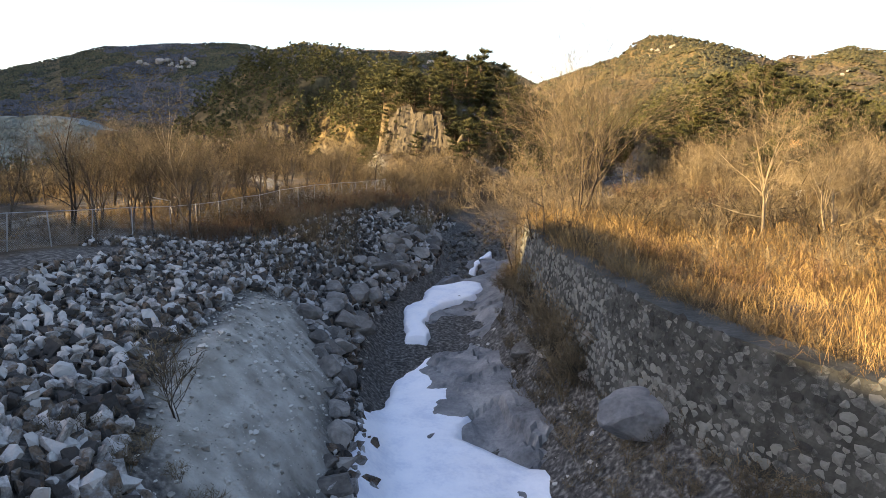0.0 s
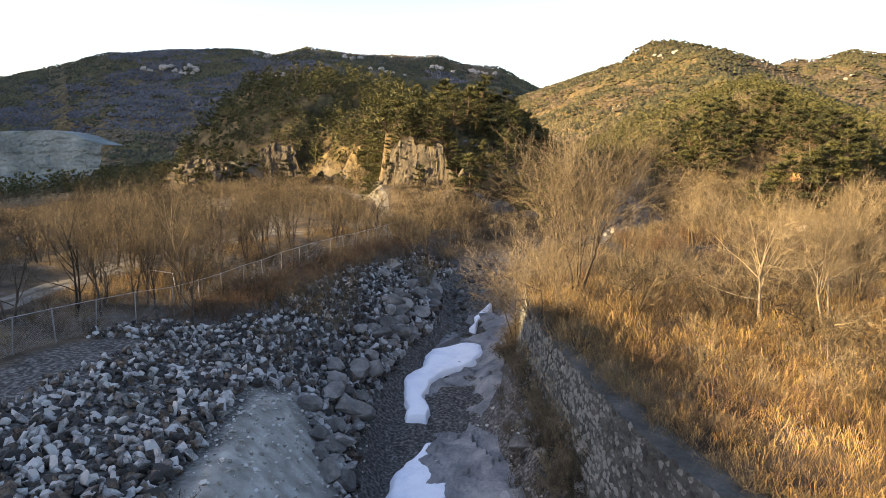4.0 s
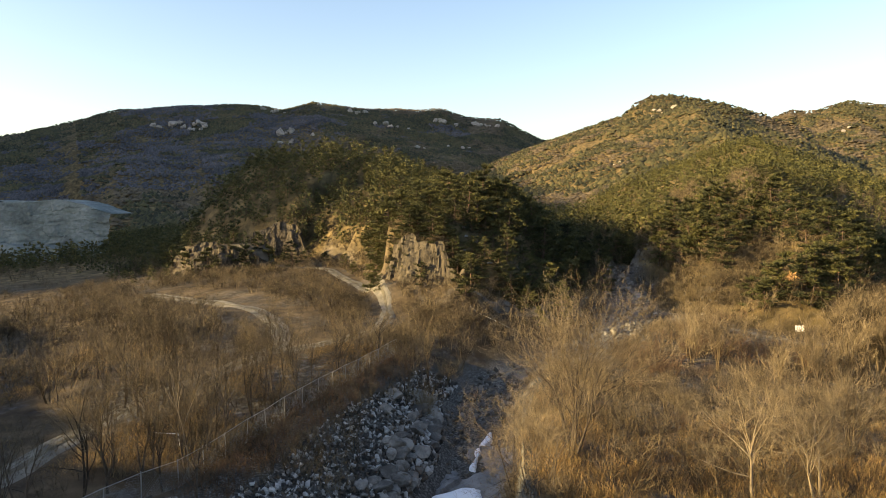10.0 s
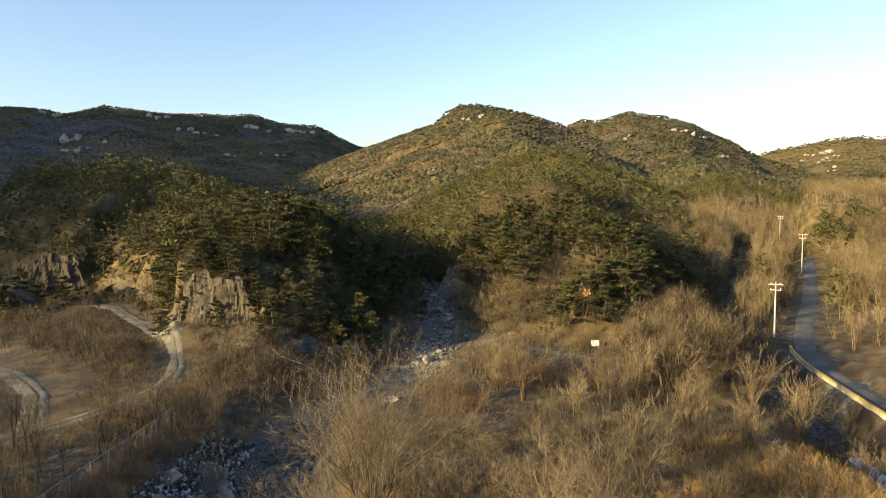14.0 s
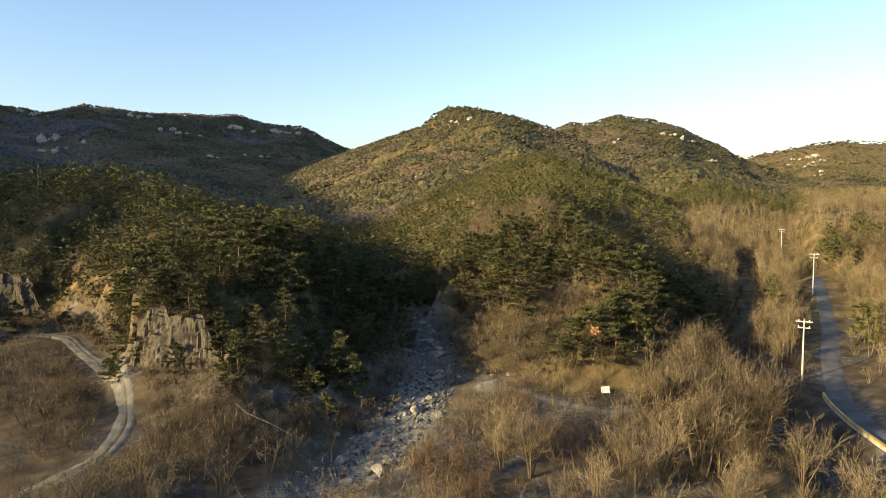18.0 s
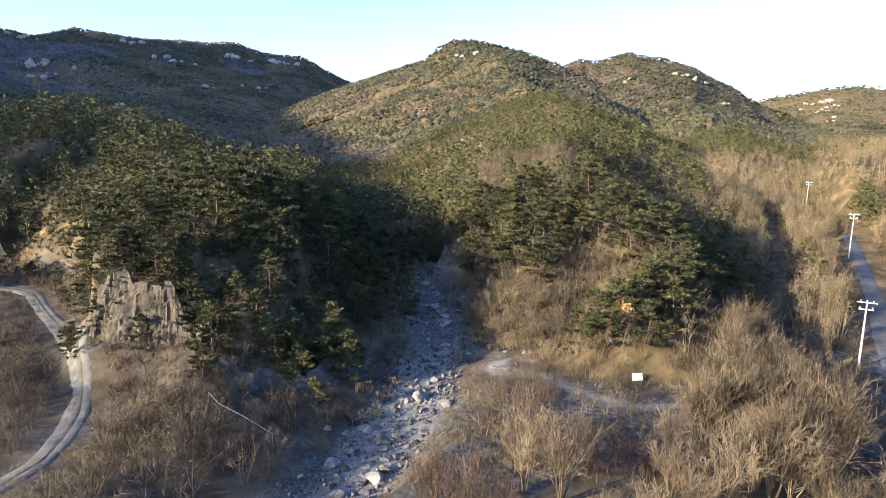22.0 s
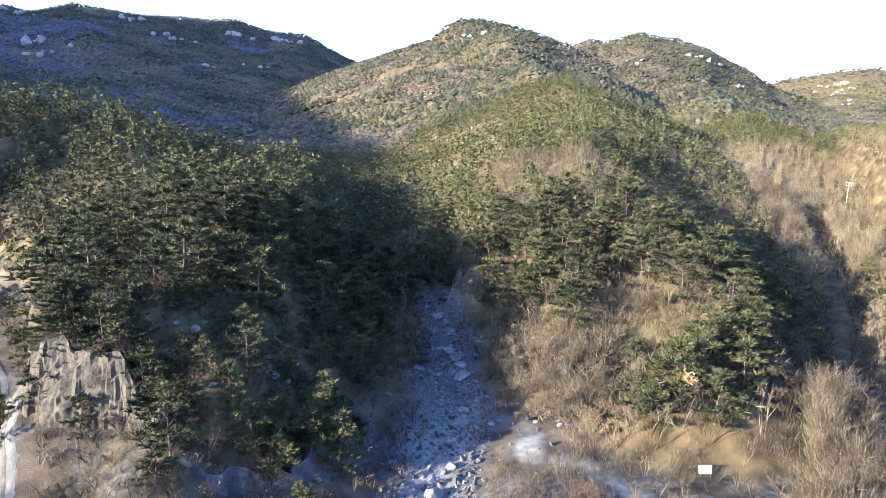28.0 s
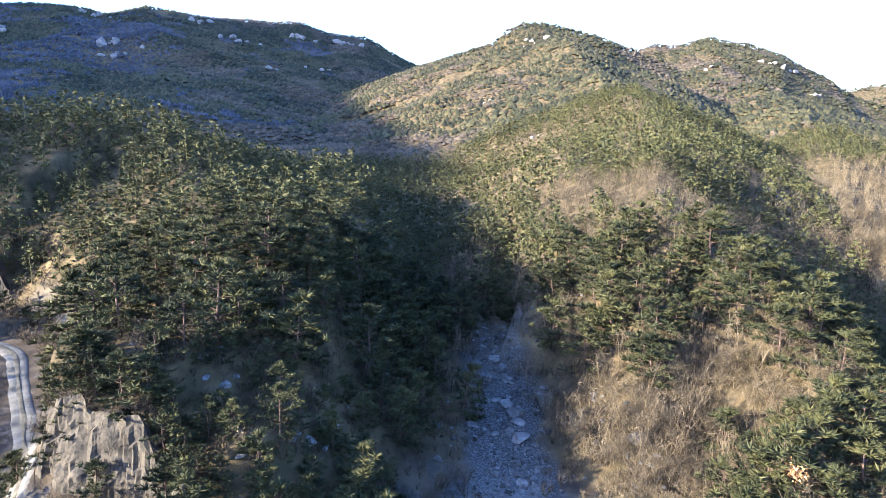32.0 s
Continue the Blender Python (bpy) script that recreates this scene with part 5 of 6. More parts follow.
fence_spots = [(-23.4, 33), (-22.5, 37.5), (-24.2, 36), (-20.8, 38.5), (-19.6, 41.5), (-17.8, 43), (-18.6, 46.5), (-16.6, 47.5), (-17.4, 51), (-15.2, 50.5), (-14.6, 54.5), (-13.2, 56.5), (-12.4, 60.5), (-16.2, 57), (-10.6, 63), (-3.8, 64.3), (-1.5, 68), (-9.5, 67.5), (-20.5, 52), (-22, 47), (-25, 44), (-24, 58), (-19, 61), (-33, 54), (-35, 62), (-15, 63.5), (-12, 69), (-7.5, 71), (-21.5, 66), (-30, 70), (-38, 50)]
fence_spots += [(-15 - 0.35 * k % 7 - 1.9 * (k % 5), 38 + 1.15 * k) for k in range(28)]
for k in range(4):
    mine = [(x + tg.normal(0, 0.3), y + tg.normal(0, 0.3), tg.uniform(0, 360), tg.uniform(0.8, 1.2)) for x, y in fence_spots[k::4]]
    bare_tree("sapling", mine[0][0], mine[0][1], sap[k], BARK, "thin leafless sapling beside the fence", "sapling", "saplings by the fence", mine[0][2], mine[0][3], mine[1:])
bare_tree("shrub", -7.6, 17.6, bare_arrays(3.4, 560, 5, 0.4, 9, 4, 2, 0.008), BARK, "lone leafless shrub beside the sand heap", "shrub")
bare_tree("pale_sapling", -17.0, 41.6, limbed(8.5, 530, 1, 0.2, 0.06, (7, 4, 3, 3), 0.4, 0.35), PALE_BARK, "thin pale sapling by the fence", "sapling")
slim = [limbed(7.4, 540 + k, 5 + k % 2, 0.24, 0.10, (6, 6, 4), 0.38, 0.34, 0.04) for k in range(3)]
SLIM_BARK = material("tawny_bark", [(0.075, 0.056, 0.033), (0.130, 0.099, 0.058), (0.205, 0.160, 0.097)], 1.0, 0.9, 0.3, 9, per_object=0.3)
for k in range(3):
    mine = []
    for _ in range(26):
        x = tg.uniform(46, 72)
        y = 64 + 0.95 * (x - 47) + tg.uniform(-4, 12)
        if along(np.array([x]), np.array([y]), BROOK)[0][0] > 3.5 and along(np.array([x]), np.array([y]), ROAD)[0][0] > 4:
            mine.append((x, y, tg.uniform(0, 360), tg.uniform(0.7, 1.1)))
    bare_tree("slim_tree", mine[0][0], mine[0][1], slim[k], SLIM_BARK, "slim tawny leafless tree at the slope's foot", "tree", "slim trees by the brook", mine[0][2], 1.0, mine[1:])
for k in range(3):
    mine = []
    for _ in range(30):
        a = tg.uniform(0, 1)
        x, y = 80 + 90 * a + tg.uniform(4, 22), 72 + 92 * a - tg.uniform(0, 12)
        if along(np.array([x]), np.array([y]), ROAD)[0][0] > 4.5:
            mine.append((x, y, tg.uniform(0, 360), tg.uniform(0.8, 1.25)))
    bare_tree("roadside_tree", mine[0][0], mine[0][1], slim[k], SLIM_BARK, "slim leafless tree on the bank above the road", "tree", "roadside trees", mine[0][2], 1.0, mine[1:])
field_slim = []
while len(field_slim) < 16:
    x, y = tg.uniform(26, 58), tg.uniform(42, 82)
    if open_spot(x, y):
        field_slim.append((x, y, tg.uniform(0, 360), tg.uniform(0.6, 1.0)))
bare_tree("field_tree", 30.0, 46.0, slim[1], SLIM_BARK, "slender tawny leafless tree in the dry field", "tree", "slender trees in the field", 20, 0.9, field_slim, twig_mat=PALE_TWIG)
ob = bare_tree("bare_tree", 66.0, 139, limbed(6.5, 550, 4, 0.5, 0.07, (5, 5, 5, 3), 0.5), BARK, "round leafless tree on the slope", "tree", copies=((44, 105.5, 90, 0.8), (47, 106, 20, 0.7), (56, 118, 10, 0.9), (6.5, 99, 40, 0.62), (11, 98.6, 200, 0.5), (48, 112, 150, 0.7)))
for x, y, h in ((2.9, 96.0, 0.5), (13.9, 94.8, 0.55), (16.7, 103.0, 1.0), (12.0, 101.0, 0.8), (53.5, 104.5, 0.85), (71, 110, 0.9), (76, 112, 0.95), (82, 117, 0.9), (66.5, 109, 0.85), (55, 110, 1.15), (64.5, 115, 1.1), (69, 116, 1.25), (74, 117.5, 1.2), (79, 121, 1.2), (86, 124, 1.1), (46, 126, 1.0), (50, 130, 1.1), (44, 133, 1.1),
                (-62, 150.5, 1.15), (-56, 147.5, 1.0), (-47, 148.5, 1.2), (-42, 151, 1.0), (-67, 155, 1.1), (-38, 156, 0.9), (-51, 150, 0.8), (-45, 152, 0.8), (-57, 153, 0.75), (-36, 164, 0.6), (-41, 165, 0.4), (-63, 158, 0.8), (-30, 158, 0.6), (-52, 156, 0.8), (-24, 150, 0.5), (-20, 138, 0.5), (-71, 168, 0.8), (15.4, 101.0, 0.95), (-8.9, 109.8, 0.6), (-6.0, 107.8, 0.55), (-3.2, 106.6, 0.5), (0.2, 105.2, 0.55), (2.2, 102.5, 0.5), (-11.6, 106.2, 0.35), (-12.6, 111, 0.5), (12.2, 102.2, 0.8), (17.5, 100.5, 0.9), (8.6, 103.2, 0.8), (48.5, 97, 0.85), (50.5, 99, 1.0), (47.5, 100, 0.9), (59, 100.5, 1.0), (62.5, 101.5, 1.05), (66, 103.5, 1.0), (70, 107, 1.0), (72, 112, 1.1), (71, 117, 1.1), (-13.5, 112, 0.6), (-9, 112.5, 0.75), (-5.4, 110, 0.8), (-2, 108.6, 0.75), (-7, 108.8, 0.6), (1.6, 107, 0.7)):
    c = copy_thing(PINES[int(abs(x * 3)) % 5], pose(x, y, float(ground_height(x, y)) - 0.1, 0, 0, x * 37))
    c.scale = (h,) * 3
oak = Soup()
for _ in range(260):
    p = DIRECTIONS.normal(0, 0.42, 3)
    oak.blade(p, p + DIRECTIONS.normal(0, 0.18, 3), 0.2)
ob = new("oak_bush")
tagged(ob, "small oak holding withered orange leaves", "bush")
ob.location = (52.3, 97.2, float(ground_height(52.3, 97.2)))
stem = Soup()
stem.tube((0, 0, 0), (0.1, 0, 2.6), 0.06, 0.03, 5)
part("trunk", mesh_of("trunk", *stem.arrays(), BARK), ob)
lv_, lt_ = oak.arrays()
part("leaves", mesh_of("leaves", lv_ + (0.1, 0, 3.0), lt_, ORANGE_LEAF), ob, "withered orange leaves")

# ------------------------------------------------------------------ dry grass and brush
GRASS = [tangle(600 + s, 1.1 + 0.12 * (s % 4), 2.2, 74, 0.016) for s in range(10)]
THIN = [tangle(620 + s, 0.7, 1.5, 16, 0.045) for s in range(6)]
SHRUB = [round_shrub(640 + s, 1.6, 1.7, 5, 3, 4, 0.04, 0.02) for s in range(6)]


def open_ground(x, y):
    ok = (along(x, y, TRACK)[0] > 3.6) & (along(x, y, TRACK_UP)[0] > 2.8) & (along(x, y, ROAD)[0] > 3.2)
    ok &= along(x, y, STREAM)[0] > 4.0 + 1.4 * smooth(y, 70, 84)
    return ok & (inside(x, y, [(34, 106), (36, 106), (41, 99), (39, 96), (35, 102)]) < 0)


ex, ey, eg = spread(6, 46, 8, 62, 0.9, 65)
dw_, ws_, _ = along(ex, ey, WALL_LINE)
em = ((ws_ * dw_ > 0.05) | (ey > 48)) & open_ground(ex, ey)
ix, iy, ig = spread(6, 66, 60, 104, 1.3, 66)
im = open_ground(ix, iy) & (along(ix, iy, BROOK)[0] > 2.6) & (fbm(ix, iy, 6, 3, 67) > 0.12)
jx, jy, jg = spread(40, 62, 20, 62, 1.3, 67)
kx = np.r_[ex[em], ix[im], jx]
ky = np.r_[ey[em], iy[im], jy]
nf = ky <= 52
v, t = scatter(GRASS, grounded(kx[nf], ky[nf]), eg.random(nf.sum()) * 6.28, eg.uniform(0.55, 1.25, nf.sum()) * (1 + 0.35 * fbm(kx[nf], ky[nf], 8, 3, 68)), 0.15)
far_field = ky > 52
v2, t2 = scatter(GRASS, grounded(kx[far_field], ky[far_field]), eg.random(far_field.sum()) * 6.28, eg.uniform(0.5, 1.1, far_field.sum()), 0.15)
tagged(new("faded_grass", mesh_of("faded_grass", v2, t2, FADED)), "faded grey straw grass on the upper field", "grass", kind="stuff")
tagged(new("dry_grass", mesh_of("dry_grass", v, t, STRAW)), "tangled golden dry grass on the field", "grass", kind="stuff")
lx_, ly_, lg_ = spread(-110, -6, 18, 165, 1.35, 69)
df_, fs_, _ = along(lx_, ly_, FENCE)
lm = open_ground(lx_, ly_) & ((fs_ * df_ < 0.2) | (ly_ > 70)) & (lx_ > -0.62 * ly_ - 25) & (inside(lx_, ly_, KNOLL) < 1) & (fbm(lx_, ly_, 9, 3, 70) > 0.12)
v, t = scatter(THIN, grounded(lx_[lm], ly_[lm]), lg_.random(lm.sum()) * 6.28, lg_.uniform(0.6, 1.3, lm.sum()), 0.15)
near_t = ly_[lm] < 74
v2, t2 = scatter(GRASS, grounded(lx_[lm][near_t], ly_[lm][near_t]), lg_.random(near_t.sum()) * 6.28, lg_.uniform(0.5, 1.2, near_t.sum()), 0.15)
tagged(new("golden_grass", mesh_of("golden_grass", v2, t2, STRAW)), "golden dry grass behind the fence", "grass", kind="stuff")
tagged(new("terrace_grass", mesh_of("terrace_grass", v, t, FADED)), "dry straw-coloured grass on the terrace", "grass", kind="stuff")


def brush(name, regions, seed, sizes, mat, label, variants=None, gaps=0.02):
    xs, ys = [], []
    for x0, x1, y0, y1, gap in regions:
        x, y, g = spread(x0, x1, y0, y1, gap, seed)
        seed += 1
        m = open_ground(x, y) | (y < 60) & (x > 4.5)
        m &= (inside(x, y, KNOLL) < 2.5) & ((along(x, y, STREAM)[0] > 3.4)) & (fbm(x, y, 7, 3, seed) > gaps)
        m &= ~((x > -12) & (x < 21) & (y > 100 - 0.3 * x) & (y < 110) & (g.random(len(x)) < 0.5))
        if sizes[1] > 1.3 or variants is THICKET:
            m &= (along(x, y, TRACK)[0] > 7.0) & (along(x, y, TRACK_UP)[0] > 4.5)
        xs.append(x[m])
        ys.append(y[m])
    x, y = np.concatenate(xs), np.concatenate(ys)
    g = np.random.default_rng(seed)
    v, t = scatter(variants or SHRUB, grounded(x, y), g.random(len(x)) * 6.28, g.uniform(*sizes, len(x)), 0.12)
    return tagged(new(name, mesh_of(name, v, t, mat)), label, "brush", kind="stuff")


DENSE = [round_shrub(690 + s, 1.5, 2.0, 7, 5, 7, 0.05, 0.028) for s in range(6)]
THICKET = [round_shrub(660 + s, 3.2, 3.8, 5, 5, 8, 0.075, 0.03) for s in range(8)]
drape = Soup()
for c_, f_, lo, hi in FACES[:2]:
    for _ in range(110):
        k = DIRECTIONS.integers(2, len(c_) - 2)
        z1 = lo[k] + (hi[k] - lo[k]) * DIRECTIONS.uniform(0.25, 1.0)
        o_ = DIRECTIONS.uniform(0.5, 1.5)
        p = np.array([c_[k, 0] + f_[k, 0] * (o_ - 0.15 * (z1 - lo[k])), c_[k, 1] + f_[k, 1] * (o_ - 0.15 * (z1 - lo[k])), z1])
        drape.blade(p, p + (DIRECTIONS.normal(0, 0.3) + f_[k, 0] * 0.5, DIRECTIONS.normal(0, 0.2) + f_[k, 1] * 0.5, -DIRECTIONS.uniform(0.7, 2.4)), 0.05)
tagged(new("hanging_vines", mesh_of("hanging_vines", *drape.arrays(), TWIG)), "dry brown vines hanging over the cliffs", "vines", kind="stuff")
# shrubs and young pines along the brow of the front cliff
c_, f_, lo, hi = FACES[1]
brow = []
for k in range(3, len(c_) - 3):
    for _ in range(2):
        o_ = 0.3 - 0.16 * (hi[k] - lo[k]) - DIRECTIONS.uniform(0, 1.8)
        brow.append((c_[k, 0] + f_[k, 0] * o_, c_[k, 1] + f_[k, 1] * o_, hi[k] - 0.5))
brow = np.array(brow)
v, t = scatter(DENSE, brow, DIRECTIONS.random(len(brow)) * 6.28, DIRECTIONS.uniform(0.45, 1.1, len(brow)), 0.3)
tagged(new("brow_brush", mesh_of("brow_brush", v, t, TWIG)), "leafless brush along the brow of the cliff", "brush", kind="stuff")
for k in range(4, len(c_) - 6, 5):
    o_ = -0.5 - 0.16 * (hi[k] - lo[k]) - DIRECTIONS.uniform(0, 1.4)
    c = copy_thing(PINES[k % 5], pose(c_[k, 0] + f_[k, 0] * o_, c_[k, 1] + f_[k, 1] * o_, float(hi[k]) - 0.7, 0, 0, k * 41))
    c.scale = (float(DIRECTIONS.uniform(0.42, 0.75)),) * 3
ledge_p, ledge_s = [], []
for c_, f_, lo, hi in FACES[:5]:
    for _ in range(150):
        k = DIRECTIONS.integers(1, len(c_) - 1)
        u = DIRECTIONS.uniform(0.05, 1.0)
        z1 = lo[k] + (hi[k] - lo[k]) * u
        o_ = 0.25 - 0.35 * (z1 - lo[k])
        ledge_p.append((c_[k, 0] + f_[k, 0] * o_, c_[k, 1] + f_[k, 1] * o_, z1 - 0.2))
        ledge_s.append(DIRECTIONS.uniform(0.3, 0.9))
v, t = scatter(SHRUB, np.array(ledge_p), DIRECTIONS.random(len(ledge_p)) * 6.28, np.array(ledge_s), 0.25)
tagged(new("ledge_brush", mesh_of("ledge_brush", v, t, FADED)), "dry brush rooted on the cliff ledges", "brush", kind="stuff")
brush("bank_brush", [(5.2, 8.6, 26, 62, 0.5), (-9, 10, 58, 84, 0.8), (-8, 14, 82, 97, 1.0), (-18, -4, 84, 109, 0.9), (16, 34, 84, 112, 1.4), (-21, -6, 43, 66, 0.85)], 700, (0.5, 1.3), TWIG, "dark leafless brush on the stream banks")
UNDER = [round_shrub(680 + s, 1.5, 1.7, 5, 3, 3, 0.10, 0.06) for s in range(6)]
sx_, sy_, sg_ = spread(-62, 64, 90, 178, 1.22, 706)
sk_ = inside(sx_, sy_, KNOLL)
bank_ = (sx_ > 28) & (sy_ > 104)
sm_ = (((sk_ > -9) & (sk_ < 26)) | bank_) & (along(sx_, sy_, STREAM)[0] > 2.4 + 1.4 * fbm(sx_, sy_, 5, 2, 87)) & (along(sx_, sy_, TRACK_UP)[0] > 2.4) & (along(sx_, sy_, TRACK)[0] > 2.4)
sm_ &= ~((sk_ < 1.0) & (sk_ > -3.0) & (sx_ > -13) & (sx_ < 22) & (sy_ < 112) & (sg_.random(len(sx_)) < 0.55))
sm_ &= (sg_.random(len(sx_)) < 0.85 - 0.3 * bank_) & (along(sx_, sy_, PATHWAY)[0] > 1.5) & (np.hypot(sx_ - 37.2, (sy_ - 101.5) / 2) > 2.6)
v, t = scatter(UNDER, grounded(sx_[sm_], sy_[sm_]), sg_.random(sm_.sum()) * 6.28, sg_.uniform(0.45, 1.25, sm_.sum()), 0.2)
tagged(new("slope_brush", mesh_of("slope_brush", v, t, TWIG)), "dark leafless brush clinging to the knoll's slope", "brush", kind="stuff")
ex_, ey_, eg_ = spread(-14, 34, 94, 168, 2.3, 707)
ek_ = inside(ex_, ey_, KNOLL)
em_ = (ek_ > 0.5 - 3 * (ey_ > 114)) & (ek_ < 22) & (along(ex_, ey_, STREAM)[0] > 3.5) & (along(ex_, ey_, TRACK_UP)[0] > 2.5) & (eg_.random(len(ex_)) < 0.75)
lx2, ly2, lg2 = spread(-112, -40, 146, 204, 3.6, 708)
lm2 = (inside(lx2, ly2, KNOLL) < 2) & (along(lx2, ly2, TRACK_UP)[0] > 3) & (along(lx2, ly2, TRACK)[0] > 3) & (lg2.random(len(lx2)) < 0.45) & (lx2 > -0.9 * ly2 + 60)
ex_, ey_, em_ = np.r_[ex_, lx2], np.r_[ey_, ly2], np.r_[em_, lm2]
v, t = scatter(MID, grounded(ex_[em_], ey_[em_], 0.3), eg_.random(em_.sum()) * 6.28, eg_.uniform(0.2, 0.5, em_.sum()) + 0.35 * (ex_[em_] < -40), 0.1)
tagged(new("evergreen_scrub", mesh_of("evergreen_scrub", v, t, NEEDLE)), "low evergreen scrub and young pines on the slope", "scrub", kind="stuff")
for k in range(46):
    x, y = bg.uniform(-6, 30), bg.uniform(97, 128)
    if -4 < inside(np.array([x]), np.array([y]), KNOLL)[0] < 12:
        boulder(x, y, bg.uniform(0.5, 1.5), 0.8, bg.uniform(0, 360), 0.25, "grey rock showing through the slope brush", "rocks on the knoll slope")
bx_, by_, bg_ = spread(-22, -3, 36, 76, 0.6, 703)
bd_, bs_, _ = along(bx_, by_, FENCE)
bm2 = (bs_ > 0) & (bd_ > 0.3) & (bd_ < 3.6) & (by_ > 38)
v, t = scatter(SHRUB, grounded(bx_[bm2], by_[bm2]), bg_.random(bm2.sum()) * 6.28, bg_.uniform(0.4, 1.0, bm2.sum()), 0.15)
tagged(new("fence_brush", mesh_of("fence_brush", v, t, RUSSET)), "dark leafless brush below the wire fence", "brush", kind="stuff")
cx2, cy2, cg2 = spread(-16, 6, 94, 118, 0.85, 704)
ck2 = inside(cx2, cy2, KNOLL)
cm2 = (ck2 < 0.2) & (ck2 > -7) & (along(cx2, cy2, TRACK_UP)[0] > 2.2) & (cg2.random(len(cx2)) < 0.8)
v, t = scatter(SHRUB, grounded(cx2[cm2], cy2[cm2]), cg2.random(cm2.sum()) * 6.28, cg2.uniform(0.4, 1.1, cm2.sum()), 0.15)
tagged(new("scree_brush", mesh_of("scree_brush", v, t, TWIG)), "dry leafless brush on the scree below the cliff", "brush", kind="stuff")
brush("low_terrace_brush", [(-34, -8, 34, 75, 1.1), (-24, -10, 72, 92, 1.1)], 715, (0.35, 0.95), TWIG, "low leafless brush beside the gravel track")
brush("junction_brush", [(-30, -9, 68, 110, 1.5)], 790, (0.35, 0.9), TWIG, "low leafless brush where the gravel tracks fork")
brush("terrace_brush", [(-80, -24, 66, 110, 1.7), (-75, -12, 108, 150, 1.7), (-160, -70, 110, 240, 3.6)], 710, (0.9, 2.0), TWIG, "leafless tawny brush over the terrace")
brush("wall_foot_brush", [(3.6, 11.8, 11, 40, 0.8), (-9.4, -8.2, 14, 20, 1.0), (-8.0, -3.6, 13, 16.4, 0.9)], 705, (0.25, 0.7), TWIG, "dark low brush at the foot of the wall", DENSE, -0.45)
brush("overhang_brush", [(4.4, 7.6, 26, 50, 0.9)], 770, (0.5, 1.25), TWIG, "dark leafless brush crowding the wall", DENSE, -0.9)
brush("track_thicket", [(-12, 4, 72, 93, 1.9)], 780, (0.7, 1.5), TWIG, "dense leafless thicket beside the gravel track", THICKET, -0.5)
brush("thicket", [(-60, -30, 40, 80, 2.6), (-24, -9, 96, 109, 2.2), (-70, -24, 78, 120, 2.2), (-80, -14, 118, 150, 3.0), (-6, 10, 56, 90, 2.2), (10, 60, 30, 90, 5.0), (86, 190, 60, 150, 3.2)], 750, (0.6, 1.4), TWIG, "leafless tawny thicket", THICKET)
brush("field_thicket", [(11, 50, 24, 58, 2.0)], 760, (0.35, 0.8), FADED, "tangled tawny thicket in the dry field", THICKET)
brush("field_brush", [(10, 62, 16, 96, 1.5), (28, 50, 104, 118, 1.3), (50, 88, 84, 104, 1.2)], 720, (0.7, 1.6), TWIG, "leafless brush in the dry field")
fx2, fy2, fg2 = spread(40, 76, 97, 124, 1.25, 711)
fm2 = (spur_height(fx2, fy2) > field_right(fx2, fy2) - 1.5) & (along(fx2, fy2, STREAM)[0] > 4.5) & (along(fx2, fy2, PATHWAY)[0] > 1.6) & (fg2.random(len(fx2)) < 0.8)
v, t = scatter(DENSE, grounded(fx2[fm2], fy2[fm2]), fg2.random(fm2.sum()) * 6.28, fg2.uniform(0.7, 1.5, fm2.sum()), 0.2)
tagged(new("spur_brush", mesh_of("spur_brush", v, t, TAWNY)), "tawny leafless brush on the spur's sunlit face", "brush", kind="stuff")
brush("russet_brush", [(20, 42, 66, 92, 0.95), (9, 34, 20, 60, 2.0), (-20, -12, 72, 90, 1.6), (38, 62, 96, 106, 1.8)], 730, (0.7, 1.5), RUSSET, "russet shrubs in the field")
hx_, hy_, hg_ = spread(52, 170, 44, 200, 1.7, 709)
hd_ = along(hx_, hy_, BROOK)[0]
hm_ = (hd_ > 1.3) & (hd_ < 9 + 3 * (hy_ > 104)) & (along(hx_, hy_, ROAD)[0] > 3.6) & (hg_.random(len(hx_)) < 0.75)
v, t = scatter(UNDER, grounded(hx_[hm_], hy_[hm_]), hg_.random(hm_.sum()) * 6.28, hg_.uniform(0.5, 1.3, hm_.sum()) * (1 + 0.9 * (hy_[hm_] > 104)), 0.15)
tagged(new("brook_brush", mesh_of("brook_brush", v, t, TWIG)), "leafless brush along the little brook", "brush", kind="stuff")


# ------------------------------------------------------------------ fence, railing, sign, poles, barrier
def tube_mesh(name, pairs, radius, mat, sides=6):
    s = Soup()
    for p, q in pairs:
        s.tube(p, q, radius, radius, sides)
    return mesh_of(name, *s.arrays(), mat, flat=False)


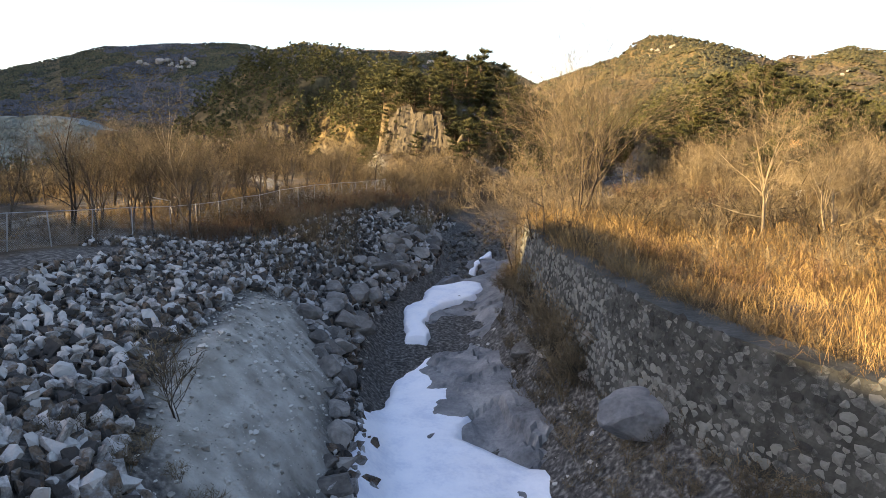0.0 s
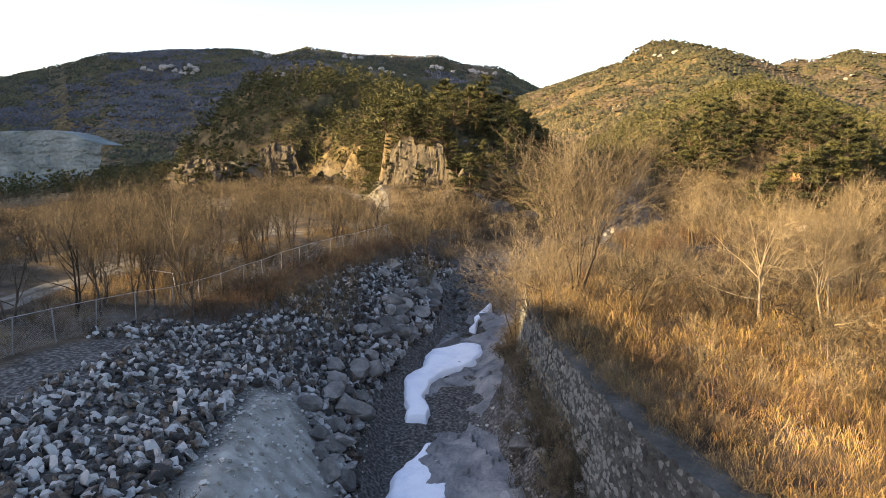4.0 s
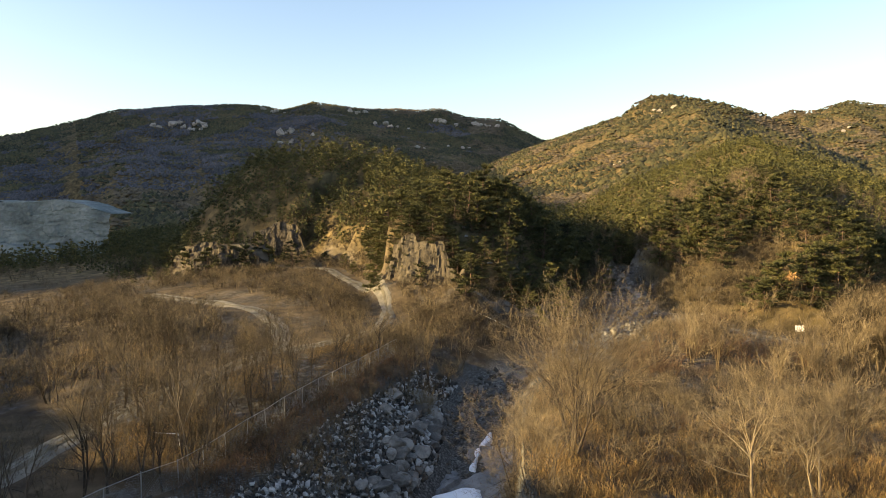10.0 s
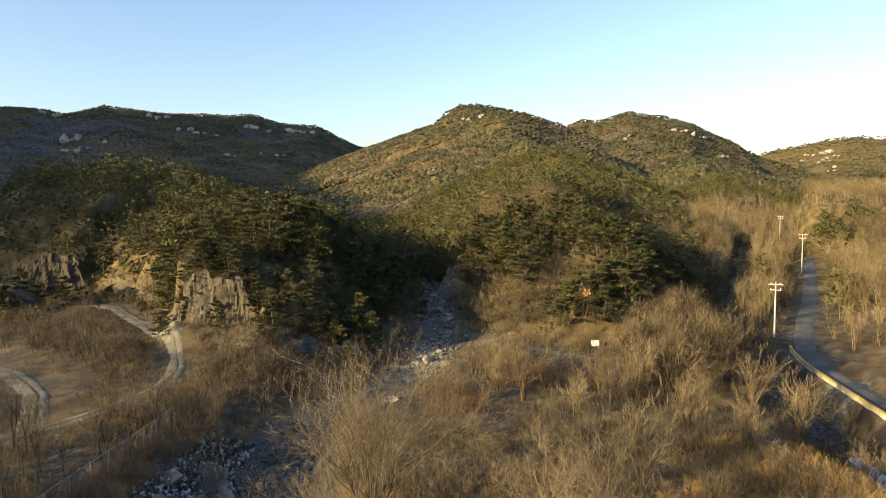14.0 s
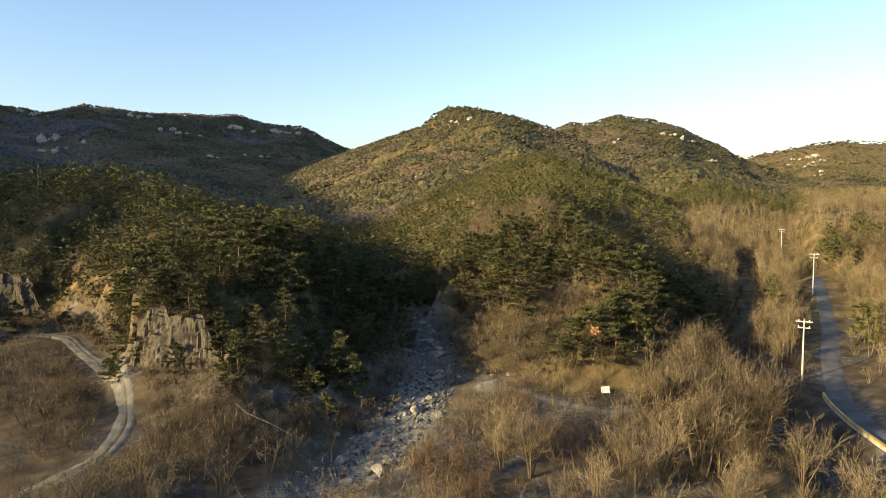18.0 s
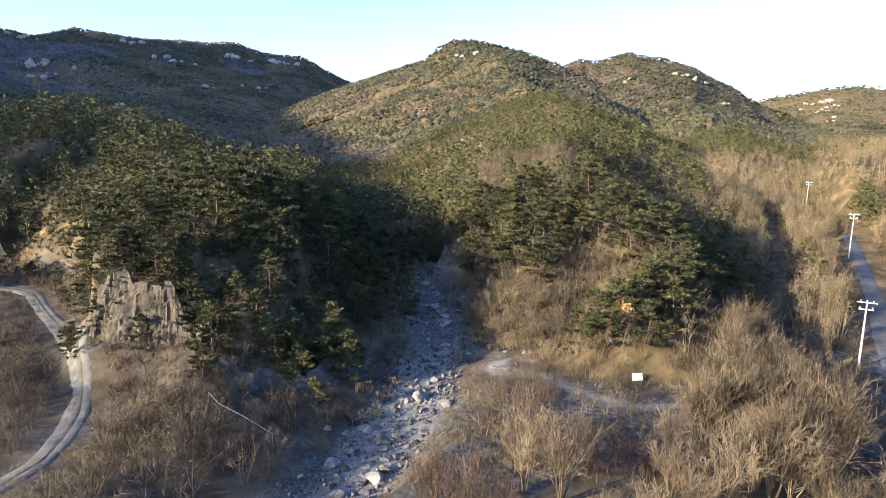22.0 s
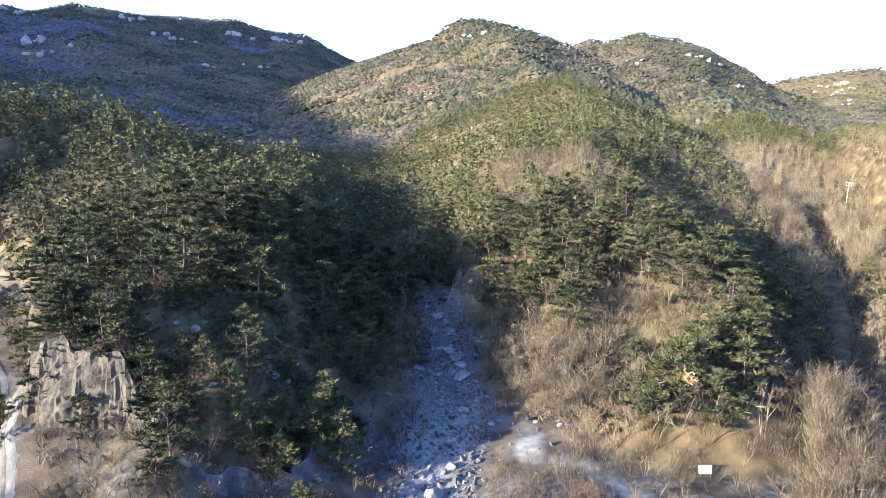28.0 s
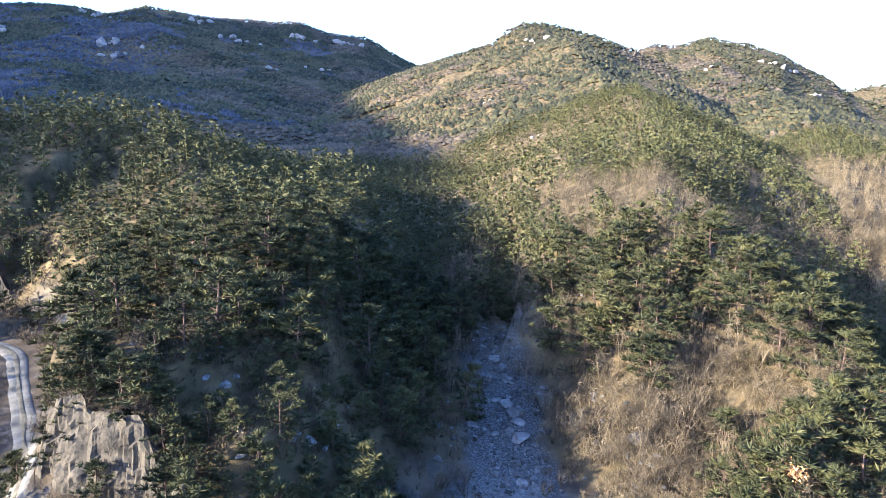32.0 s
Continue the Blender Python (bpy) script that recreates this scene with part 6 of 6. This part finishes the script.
def chain_fence():
    P = np.array(FENCE, float)
    sl = np.r_[0, np.cumsum(np.hypot(*np.diff(P[:, :2], axis=0).T))]
    at = np.arange(0, sl[-1], 2.6)
    x, y = np.interp(at, sl, P[:, 0]), np.interp(at, sl, P[:, 1])
    z = ground_height(x, y)
    ob = new("chain_fence")
    ob.location = (x[0], y[0], z[0])
    o = np.array([x[0], y[0], z[0]])
    tagged(ob, "galvanised wire mesh fence along the terrace edge", "fence")
    g = np.random.default_rng(801)
    tops = []
    post = tube_mesh("post", [((0, 0, -0.3), (0, 0, 1.9))], 0.035, STEEL)
    for k in range(len(at)):
        p = part("post", post, ob)
        p.matrix_basis = pose(*(np.array([x[k], y[k], z[k]]) - o), g.normal(0, 2.5), g.normal(0, 2.5), 0)
        tops.append(np.array([x[k], y[k], z[k]]) - o)
    for k in range(len(at) - 1):
        part("top_rail", tube_mesh("top_rail", [(tops[k] + (0, 0, 1.85), tops[k + 1] + (0, 0, 1.85))], 0.024, STEEL), ob)
        s = Soup()
        a, b = tops[k], tops[k + 1]
        for m in range(27):
            for sgn in (1, -1):
                f0, f1 = m / 26, m / 26 + sgn * 0.7
                h1 = 1.8
                if not 0 <= f1 <= 1:
                    lim = (1 - f0) if f1 > 1 else f0
                    h1 = 1.8 * lim / 0.7
                    f1 = 1 if f1 > 1 else 0
                s.tube(a + (b - a) * f0 + (0, 0, 0.05), a + (b - a) * f1 + (0, 0, h1), 0.004, 0.004, 3)
        part("wire_mesh", mesh_of("wire_mesh", *s.arrays(), STEEL), ob, "diamond wire mesh")


chain_fence()
zf = float(ground_height(-19.5, 44.0))
ob = tagged(new("loose_rail", tube_mesh("loose_rail", [((-20.2, 43.8, zf + 2.0), (-18.9, 44.6, zf + 1.6)), ((-18.9, 44.6, zf + 1.6), (-18.8, 44.7, zf - 0.1))], 0.03, WHITE)), "bent white pipe leaning against the fence", "pipe")


def railing():
    pts = [(3.6, 92.6), (4.6, 91.4), (7.0, 89.0), (9.4, 86.6)]
    ob = new("pipe_railing")
    zs = [float(ground_height(x, y)) for x, y in pts]
    o = np.array([*pts[0], zs[0]])
    ob.location = o
    tagged(ob, "thin pale pipe railing above the stream bank", "railing")
    tops = [np.array([x, y, z]) - o for (x, y), z in zip(pts, zs)]
    for k, p in enumerate(tops):
        part("post", tube_mesh("post", [(p + (0, 0, -0.3), p + (0, 0, 1.4))], 0.02, STEEL), ob)
        if k:
            part("rail", tube_mesh("rail", [(tops[k - 1] + (0, 0, 1.38), p + (0, 0, 1.38))], 0.024, CONCRETE), ob)


railing()


def box_mesh(name, size, mat, at=(0, 0, 0), bevel=0.01):
    b = bmesh.new()
    bmesh.ops.create_cube(b, size=1.0)
    for v in b.verts:
        v.co = (v.co.x * size[0] + at[0], v.co.y * size[1] + at[1], v.co.z * size[2] + at[2])
    bmesh.ops.bevel(b, geom=b.edges[:], offset=bevel, segments=1, affect="EDGES")
    me = bpy.data.meshes.new(name)
    b.to_mesh(me)
    b.free()
    me.materials.append(mat)
    return me


def notice_board():
    x, y = 51.0, 91.6
    ob = new("notice_board")
    ob.matrix_basis = pose(x, y, float(ground_height(x, y)), 0, 0, -22)
    tagged(ob, "white notice board on two steel posts", "sign")
    for dx in (-0.45, 0.45):
        part("post", tube_mesh("post", [((dx, 0.06, -0.3), (dx, 0.06, 1.2))], 0.035, STEEL), ob)
    board = part("board", box_mesh("board", (1.2, 0.04, 0.85), WHITE, (0, 0, 0.85)), ob, "plain white panel")
    board.rotation_euler = (radians(-6), radians(-5), 0)
    for k in range(3):
        part("line", box_mesh("line", (0.7 - 0.15 * k, 0.012, 0.03), CONCRETE, (0, -0.03, 1.0 - 0.16 * k), 0.002), board)


notice_board()


def utility_pole(x, y, height, turn, label):
    ob = new("utility_pole")
    ob.matrix_basis = pose(x, y, float(ground_height(x, y)), 0, 0, turn)
    tagged(ob, label, "utility pole", "utility poles by the road")
    s = Soup()
    s.tube((0, 0, -0.5), (0, 0, height * 0.5), 0.16, 0.13, 10)
    s.tube((0, 0, height * 0.5), (0, 0, height), 0.13, 0.095, 10)
    part("shaft", mesh_of("shaft", *s.arrays(), POLE_MAT, flat=False), ob)
    for dz in (0.35, 1.25):
        arm = part("crossarm", box_mesh("crossarm", (2.2 - 0.6 * (dz > 1), 0.14, 0.14), POLE_MAT, (0, 0.12, height - dz)), ob, "steel crossarm")
        for dx in (-0.75, 0.0, 0.75):
            part("insulator", tube_mesh("insulator", [((dx * 0.9, 0.12, height - dz + 0.05), (dx * 0.9, 0.12, height - dz + 0.3))], 0.05, WHITE), arm, "white insulator")
    return ob


POLES = [utility_pole(81.5, 89.3, 9.0, -46, "pale concrete utility pole with crossarms"), utility_pole(137, 141, 10.3, -46, "pale concrete utility pole with crossarms"),
         utility_pole(189, 205, 11, -46, "distant pale utility pole")]


def barrier():
    ob = new("road_barrier")
    tagged(ob, "low concrete road barrier with worn yellow top", "barrier")
    k0, k1 = np.argmin(abs(road_c[:, 1] - 44)), np.argmin(abs(road_c[:, 1] - 81.5))
    o = np.array([*road_c[k0, :2], road_c[k0, 2]])
    ob.location = o
    step = 3
    for a in range(k0, k1, step):
        i = np.arange(a, min(a + step, k1) + 1)
        c = np.c_[road_c[i, :2] - road_n[i] * 1.98, road_c[i, 2]] - o
        nn = np.c_[road_n[i], 0 * i]
        for name, z0, z1, half, mat in (("block", -1.2, 0.42, 0.15, CONCRETE), ("cap", 0.422, 0.60, 0.16, YELLOW)):
            ring = np.stack([c - nn * half + (0, 0, z0), c - nn * half + (0, 0, z1), c + nn * half + (0, 0, z1), c + nn * half + (0, 0, z0), c - nn * half + (0, 0, z0)], 1)
            part(name, mesh_of(name, ring.reshape(-1, 3), grid_tris(5, len(i)), mat), ob, "worn yellow paint" if name == "cap" else "")


barrier()
